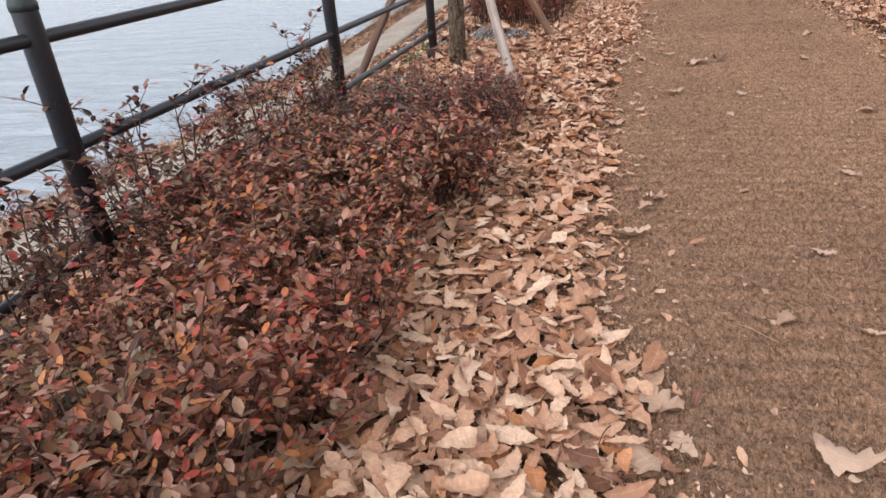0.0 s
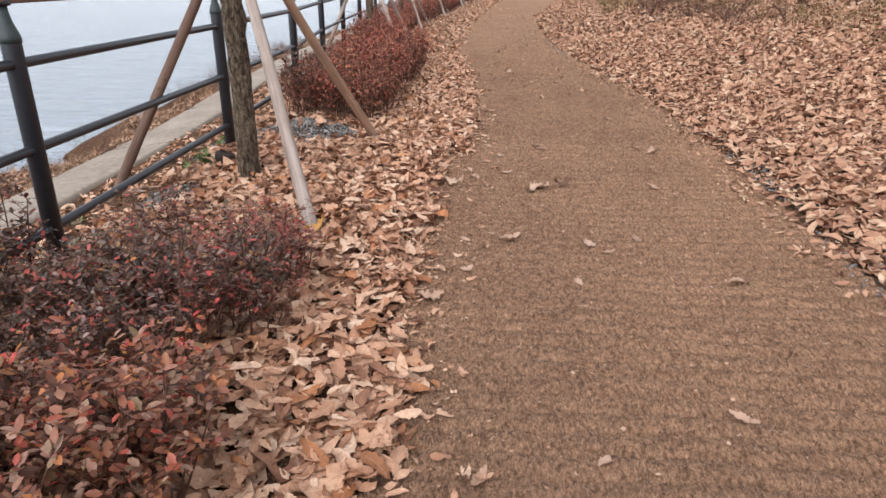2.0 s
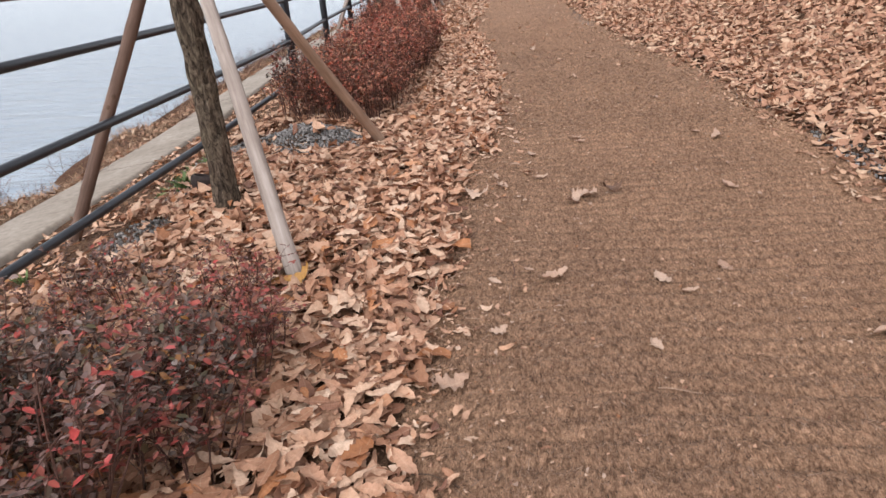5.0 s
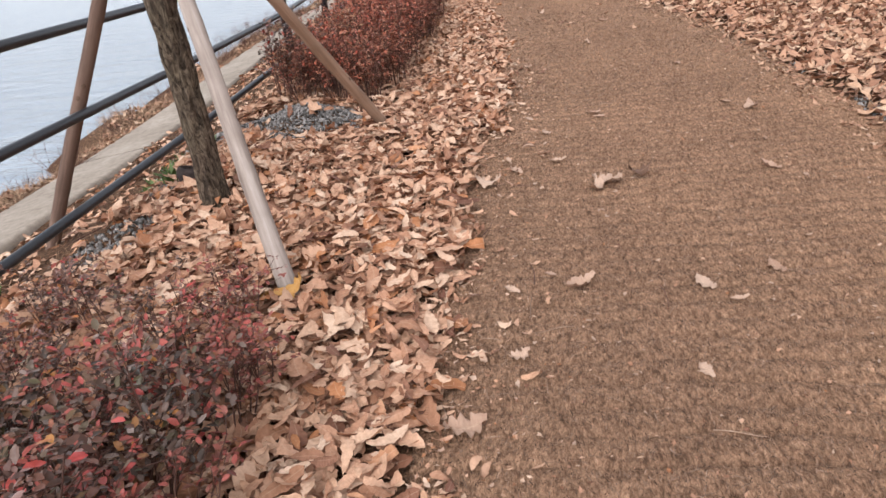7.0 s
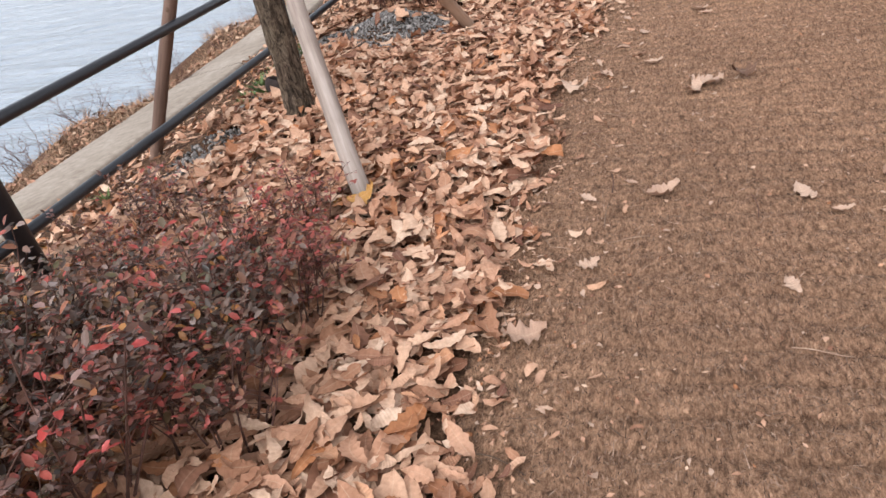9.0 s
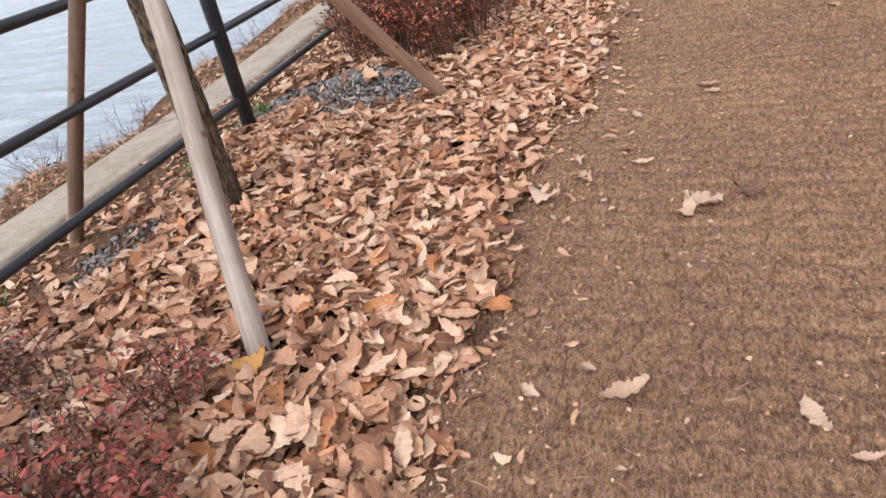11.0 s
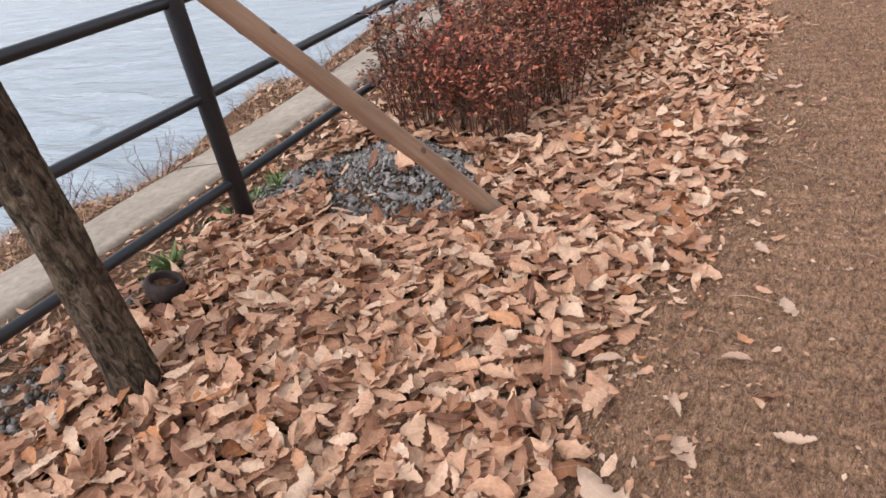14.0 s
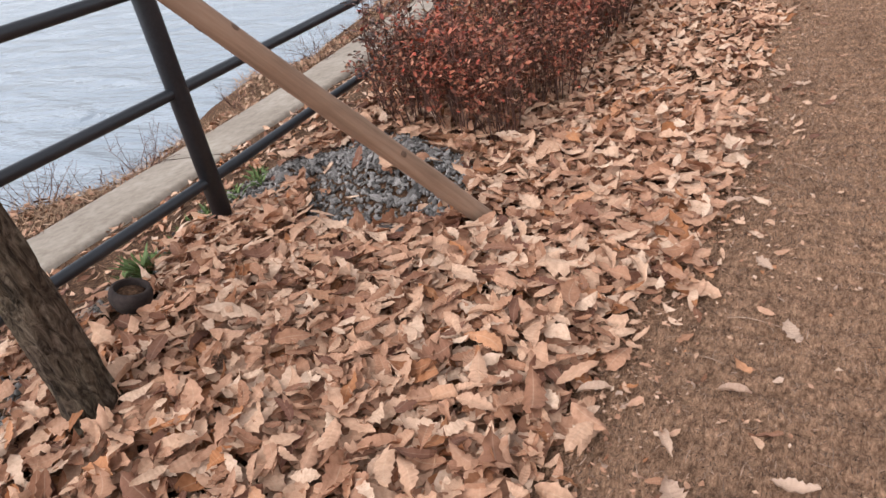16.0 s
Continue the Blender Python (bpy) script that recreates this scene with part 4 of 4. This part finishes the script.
for k in range(46):
    yy = rng.uniform(0.3, 8)
    twig(float(left_x(yy)) + abs(rng.normal(0, 0.35)) - 0.03, yy, rng.uniform(0.06, 0.16), rng.uniform(0, 360))
twig(0.52, 4.02, 0.15, 83, 0.0022)
twig(0.94, 3.97, 0.13, -77, 0.0016)
twig(-1.75, 4.75, 0.32, 60, 0.003)

# ---- gravel ----
def stone_mesh(seed):
    g = np.random.default_rng(seed)
    bm = bmesh.new()
    bmesh.ops.create_icosphere(bm, subdivisions=1, radius=1)
    for v in bm.verts:
        v.co *= g.uniform(0.62, 1.12)
        v.co.z *= 0.55
    me = bpy.data.meshes.new("stone")
    bm.to_mesh(me)
    bm.free()
    me.materials.append(STONE)
    return me


SHARDS = [stone_mesh(80 + k) for k in range(7)]
heap = thing("gravel_heap", "low heap of blue-grey crushed stone among leaves", "gravel", (-0.86, 6.3, 0))
for k in range(300):
    a, r = rng.uniform(0, 6.283), rng.uniform(0, 1) ** 0.55
    gx, gy, wide = ((-0.85, 6.33, 0.34), (-1.18, 6.6, 0.29), (-0.85, 6.33, 0.34), (-1.55, 6.42, 0.19))[k % 4]
    x, y = gx + wide * r * math.cos(a), gy + wide * 1.05 * r * math.sin(a)
    ob = part("stone", SHARDS[k % 7], None, heap)
    ob.matrix_basis = Matrix.Translation((0.86, -6.3, 0)) @ pose(x, y, float(land(x, y)) + rng.uniform(0.004, 0.014), rng.uniform(-40, 40), rng.uniform(-40, 40), rng.uniform(0, 360)) @ Matrix.Diagonal((rng.uniform(0.012, 0.042), rng.uniform(0.011, 0.028), rng.uniform(0.008, 0.018), 1))


def loose_gravel(name, spots, size, label):
    """Small stones too many to pick apart, joined in one mesh."""
    pieces = []
    base = [np.array([v.co[:] for v in m.vertices]) for m in SHARDS]
    tris = [np.array([p.vertices[:] for p in m.polygons]) for m in SHARDS]
    for gx, gy, rx, ry, n in spots:
        for k in range(n):
            a, r = rng.uniform(0, 6.283), rng.uniform(0, 1) ** 0.5
            x, y = gx + rx * r * math.cos(a), gy + ry * r * math.sin(a)
            m = np.array(Euler(rng.uniform(-3, 3, 3)).to_matrix())
            co = base[k % 7] * rng.uniform(*size) * rng.uniform(0.6, 1.2, 3) @ m + (x, y, float(land(x, y)) + 0.006)
            pieces.append((co, tris[k % 7]))
    return tagged(part(name, np_mesh(name, *merged(pieces)), STONE), label, "gravel", kind="stuff")


loose_gravel("loose_gravel", ((-0.85, 6.33, 0.38, 0.38, 1200), (-1.18, 6.6, 0.33, 0.3, 800), (-1.55, 6.42, 0.2, 0.32, 500), (-1.5, 4.7, 0.2, 0.4, 420), (-1.62, 5.5, 0.12, 0.34, 260), (-1.75, 6.0, 0.15, 0.5, 200)), (0.008, 0.02), "small grey stones showing between the leaves")
loose_gravel("verge_gravel", ((2.52, 5.3, 0.13, 0.75, 520), (2.45, 7.6, 0.1, 0.9, 160), (2.4, 3.6, 0.12, 0.7, 200), (1.95, 14.5, 0.12, 1.5, 120)), (0.007, 0.02), "grey stones along the edge of the path")

# ---- the small clay bowl by the tree ----
bowl = thing("clay_bowl", "small dark brown clay bowl half sunk in leaves", "bowl", (-1.345, 5.365, 0.05))
bowl.scale = (1.05, 1.05, 0.95)
bowl.rotation_euler = (radians(-12), radians(14), 0)
part("shell", lathe(((0.02, -0.03), (0.05, -0.025), (0.066, 0.005), (0.068, 0.035), (0.061, 0.056), (0.054, 0.060), (0.049, 0.055), (0.051, 0.034), (0.046, 0.02), (0.01, 0.018)), 28), CLAY, bowl)
crumb = lathe(((0.005, 0.018), (0.047, 0.022), (0.044, 0.036), (0.02, 0.045), (0.004, 0.043)), 16)
part("filling", crumb, SOIL, bowl, "dark crumbled soil")


# ---- weeds, dry grass, shore shrubs ----
def weed(x, y, blades, height, label, mat=None, spread=0.7):
    g = np.random.default_rng(int(1000 * abs(x) + 31 * y))
    root = thing("weed", label, "weed", (x, y, float(land(x, y)) + 0.015), "weeds at the railing foot")
    for k in range(blades):
        a, h = g.uniform(0, 6.283), height * g.uniform(0.5, 1.1)
        lean = g.uniform(0.15, 1.0) * spread
        d = np.array((math.cos(a) * lean, math.sin(a) * lean, 1.0))
        d *= h / np.linalg.norm(d)
        side = np.array((-math.sin(a), math.cos(a), 0)) * height * g.uniform(0.05, 0.10)
        p = np.array((g.normal(0, 0.008), g.normal(0, 0.008), -0.01))
        mid, tip = p + d * 0.55, p + d + (math.cos(a) * h * 0.25, math.sin(a) * h * 0.25, -0.2 * h * lean)
        co = [p - side * 0.3, p + side * 0.3, mid - side, mid - (0, 0, 0.006), mid + side, tip]
        part("leaf", np_mesh("leaf", co, [(0, 3, 2), (0, 1, 3), (1, 4, 3), (2, 3, 5), (3, 4, 5)]), mat or WEED, root)
    return root


weed(-1.575, 5.60, 60, 0.14, "small green weed growing at the foot of the railing")
for k in range(16):
    weed(-1.70 + rng.uniform(-0.07, 0.07), 5.6 + 0.06 * k, 12, rng.uniform(0.06, 0.1), "low green weed beside the concrete edging", None, 1.3)
weed(-0.43, 3.99, 18, 0.07, "tiny green sprout at the foot of a support pole", None, 1.2)
weed(-1.62, 4.2, 12, 0.06, "low green weed beside the concrete edging", None, 1.2)
weed(-1.95, 4.45, 16, 0.08, "low green weed beside the concrete edging", None, 1.2)
for k in range(9):
    weed(-1.58 + rng.normal(0, 0.05), 6.02 + rng.normal(0, 0.05), 10, 0.09, "dry grass tuft round a railing post", DRYGRASS, 1.4)

strands("shore_grass", 24000, -4, 16, lambda y: fence_x(y) - 2.4, lambda y: fence_x(y) - 1.53, (0.04, 0.16), 0.0022, 0.6, DRYGRASS, "dry orange-brown grass along the water's edge", "grass", None, 2.0)
strands("shore_grass", 9000, 16, 60, lambda y: fence_x(y) - 2.5, lambda y: fence_x(y) - 1.58, (0.08, 0.22), 0.005, 0.6, DRYGRASS, "dry orange-brown grass along the water's edge", "grass", None, 2.0)
strands("verge_grass", 3500, -2, 14, lambda y: fence_x(y) - 1.0, lambda y: fence_x(y) - 0.15, (0.03, 0.09), 0.0014, 0.5, DRYGRASS, "sparse dry grass between railing and concrete edging", "grass", None, 2.0)
strands("bank_grass", 16000, 8, 22, lambda y: right_x(y) + 3.4, lambda y: right_x(y) + 7.5, (0.10, 0.34), 0.004, 0.9, OLIVEGRASS, "long olive and brown grass on top of the bank", "grass", None, 2.0)
strands("bank_grass", 16000, 22, 55, lambda y: right_x(y) + 2.2, lambda y: right_x(y) + 7.5, (0.15, 0.45), 0.009, 0.9, OLIVEGRASS, "long olive and brown grass on top of the bank", "grass", None, 2.0)


def bare_shrub(seed, height, sprays, thick=0.003):
    g = np.random.default_rng(seed)
    pieces = []
    for k in range(sprays):
        a = g.uniform(0, 6.283)
        p, way, pts = np.array((0.04 * math.cos(a), 0.04 * math.sin(a), -0.04)), np.array((0.7 * math.cos(a), 0.7 * math.sin(a), g.uniform(0.5, 1.2))), []
        for q in range(7):
            pts.append(p.copy())
            way = way + g.normal(0, 0.2, 3)
            p = p + way / np.linalg.norm(way) * height / 6 * g.uniform(0.7, 1.1)
        pieces.append(tube(pts, np.linspace(thick, thick * 0.3, 7), 4))
        for q in (2, 3, 4, 5):
            w = g.normal(0, 1, 3) + (0, 0, 0.6)
            w *= height * 0.28 / np.linalg.norm(w)
            pieces.append(tube([pts[q], pts[q] + w * 0.5 + g.normal(0, 0.01, 3), pts[q] + w], (thick * 0.5, thick * 0.4, thick * 0.25), 3))
    return np_mesh("bare_shrub", *merged(pieces))


SPRAYS = [bare_shrub(90 + k, 0.42, 15) for k in range(4)]
for m in SPRAYS:
    m.materials.append(STEM)
for k in range(75):
    yy = rng.uniform(-1, 22)
    xx = float(fence_x(yy)) - rng.uniform(1.62, 2.5)
    ob = new("bare_shrub", SPRAYS[k % 4])
    ob.matrix_basis = pose(xx, yy, float(land(xx, yy)), 0, 0, rng.uniform(0, 360)) @ Matrix.Scale(rng.uniform(0.6, 1.15), 4)
    tagged(ob, "leafless thin-twigged shrub at the water's edge", "shrub", "bare shrubs on the shore")
for k in range(70):
    yy = rng.uniform(6, 26)
    xx = float(right_x(yy)) + rng.uniform(2.7, 6.5)
    ob = new("bare_shrub", SPRAYS[k % 4])
    ob.matrix_basis = pose(xx, yy, float(land(xx, yy)), 0, 0, rng.uniform(0, 360)) @ Matrix.Scale(rng.uniform(1.0, 2.0), 4)
    tagged(ob, "leafless brown shrub on top of the leafy bank", "shrub", "bare shrubs on the bank")


# ---- odd small things among the leaves ----
def pine_cone(x, y):
    """A small open cone lying on its side: overlapping scales round a core."""
    bm = lathe(((0.004, -0.025), (0.011, -0.015), (0.012, 0.0), (0.008, 0.016), (0.003, 0.026)), 10)
    for ring in range(7):
        z = -0.022 + 0.0075 * ring
        r = 0.021 * math.sin(math.pi * (0.22 + 0.1 * ring)) ** 0.8
        for k in range(8):
            a = 2 * math.pi * (k + 0.5 * (ring % 2)) / 8
            q = [bm.verts.new((rr * math.cos(a + da), rr * math.sin(a + da), z + dz)) for rr, da, dz in ((0.008, -0.2, 0), (0.008, 0.2, 0), (r, 0.26, 0.005), (r * 1.12, 0, 0.008), (r, -0.26, 0.005))]
            bm.faces.new(q)
    ob = part("pine_cone", bm, KNOT)
    ob.matrix_basis = pose(x, y, float(land(x, y)) + 0.065, 78, 12, 40)
    tagged(ob, "small dark open pine cone on dry leaves", "pine cone")


pine_cone(-0.75, 5.18)
AMBER = mat_leaf("amber_dry_leaf", [(0.0, (0.46, 0.24, 0.07)), (1.0, (0.56, 0.30, 0.09))])
AMBER_FORM = FORMS[4].copy()
AMBER_FORM.materials.clear()
AMBER_FORM.materials.append(AMBER)
for x, y, z, size, turn, tilt in ((-0.35, 3.99, 0.06, 0.12, 20, 18), (-0.44, 3.98, 0.05, 0.09, 130, -14)):
    ob = new("fallen_leaf", AMBER_FORM)
    ob.matrix_basis = pose(x, y, float(land(x, y)) + z, tilt, -tilt, turn) @ Matrix.Scale(size, 4)
    tagged(ob, "amber yellow leaf at the foot of a support pole", "leaf")
twig(-1.42, 4.62, 0.3, 118, 0.003)
twig(-0.72, 4.38, 0.22, 95, 0.004)
twig(-0.27, 6.8, 0.36, -62, 0.008)
twig(-1.74, 5.1, 0.4, -20, 0.0028)
lone_leaf(0.12, 5.2, 0.13, 40, FORMS[2], "pale grey-tan leaf at the edge of the drift")
big = part("stone", SHARDS[2], None)
big.matrix_basis = pose(-0.62, 5.95, 0.07, 8, 5, 30) @ Matrix.Diagonal((0.075, 0.055, 0.03, 1))
tagged(big, "flat grey stone lying among dry leaves", "stone")
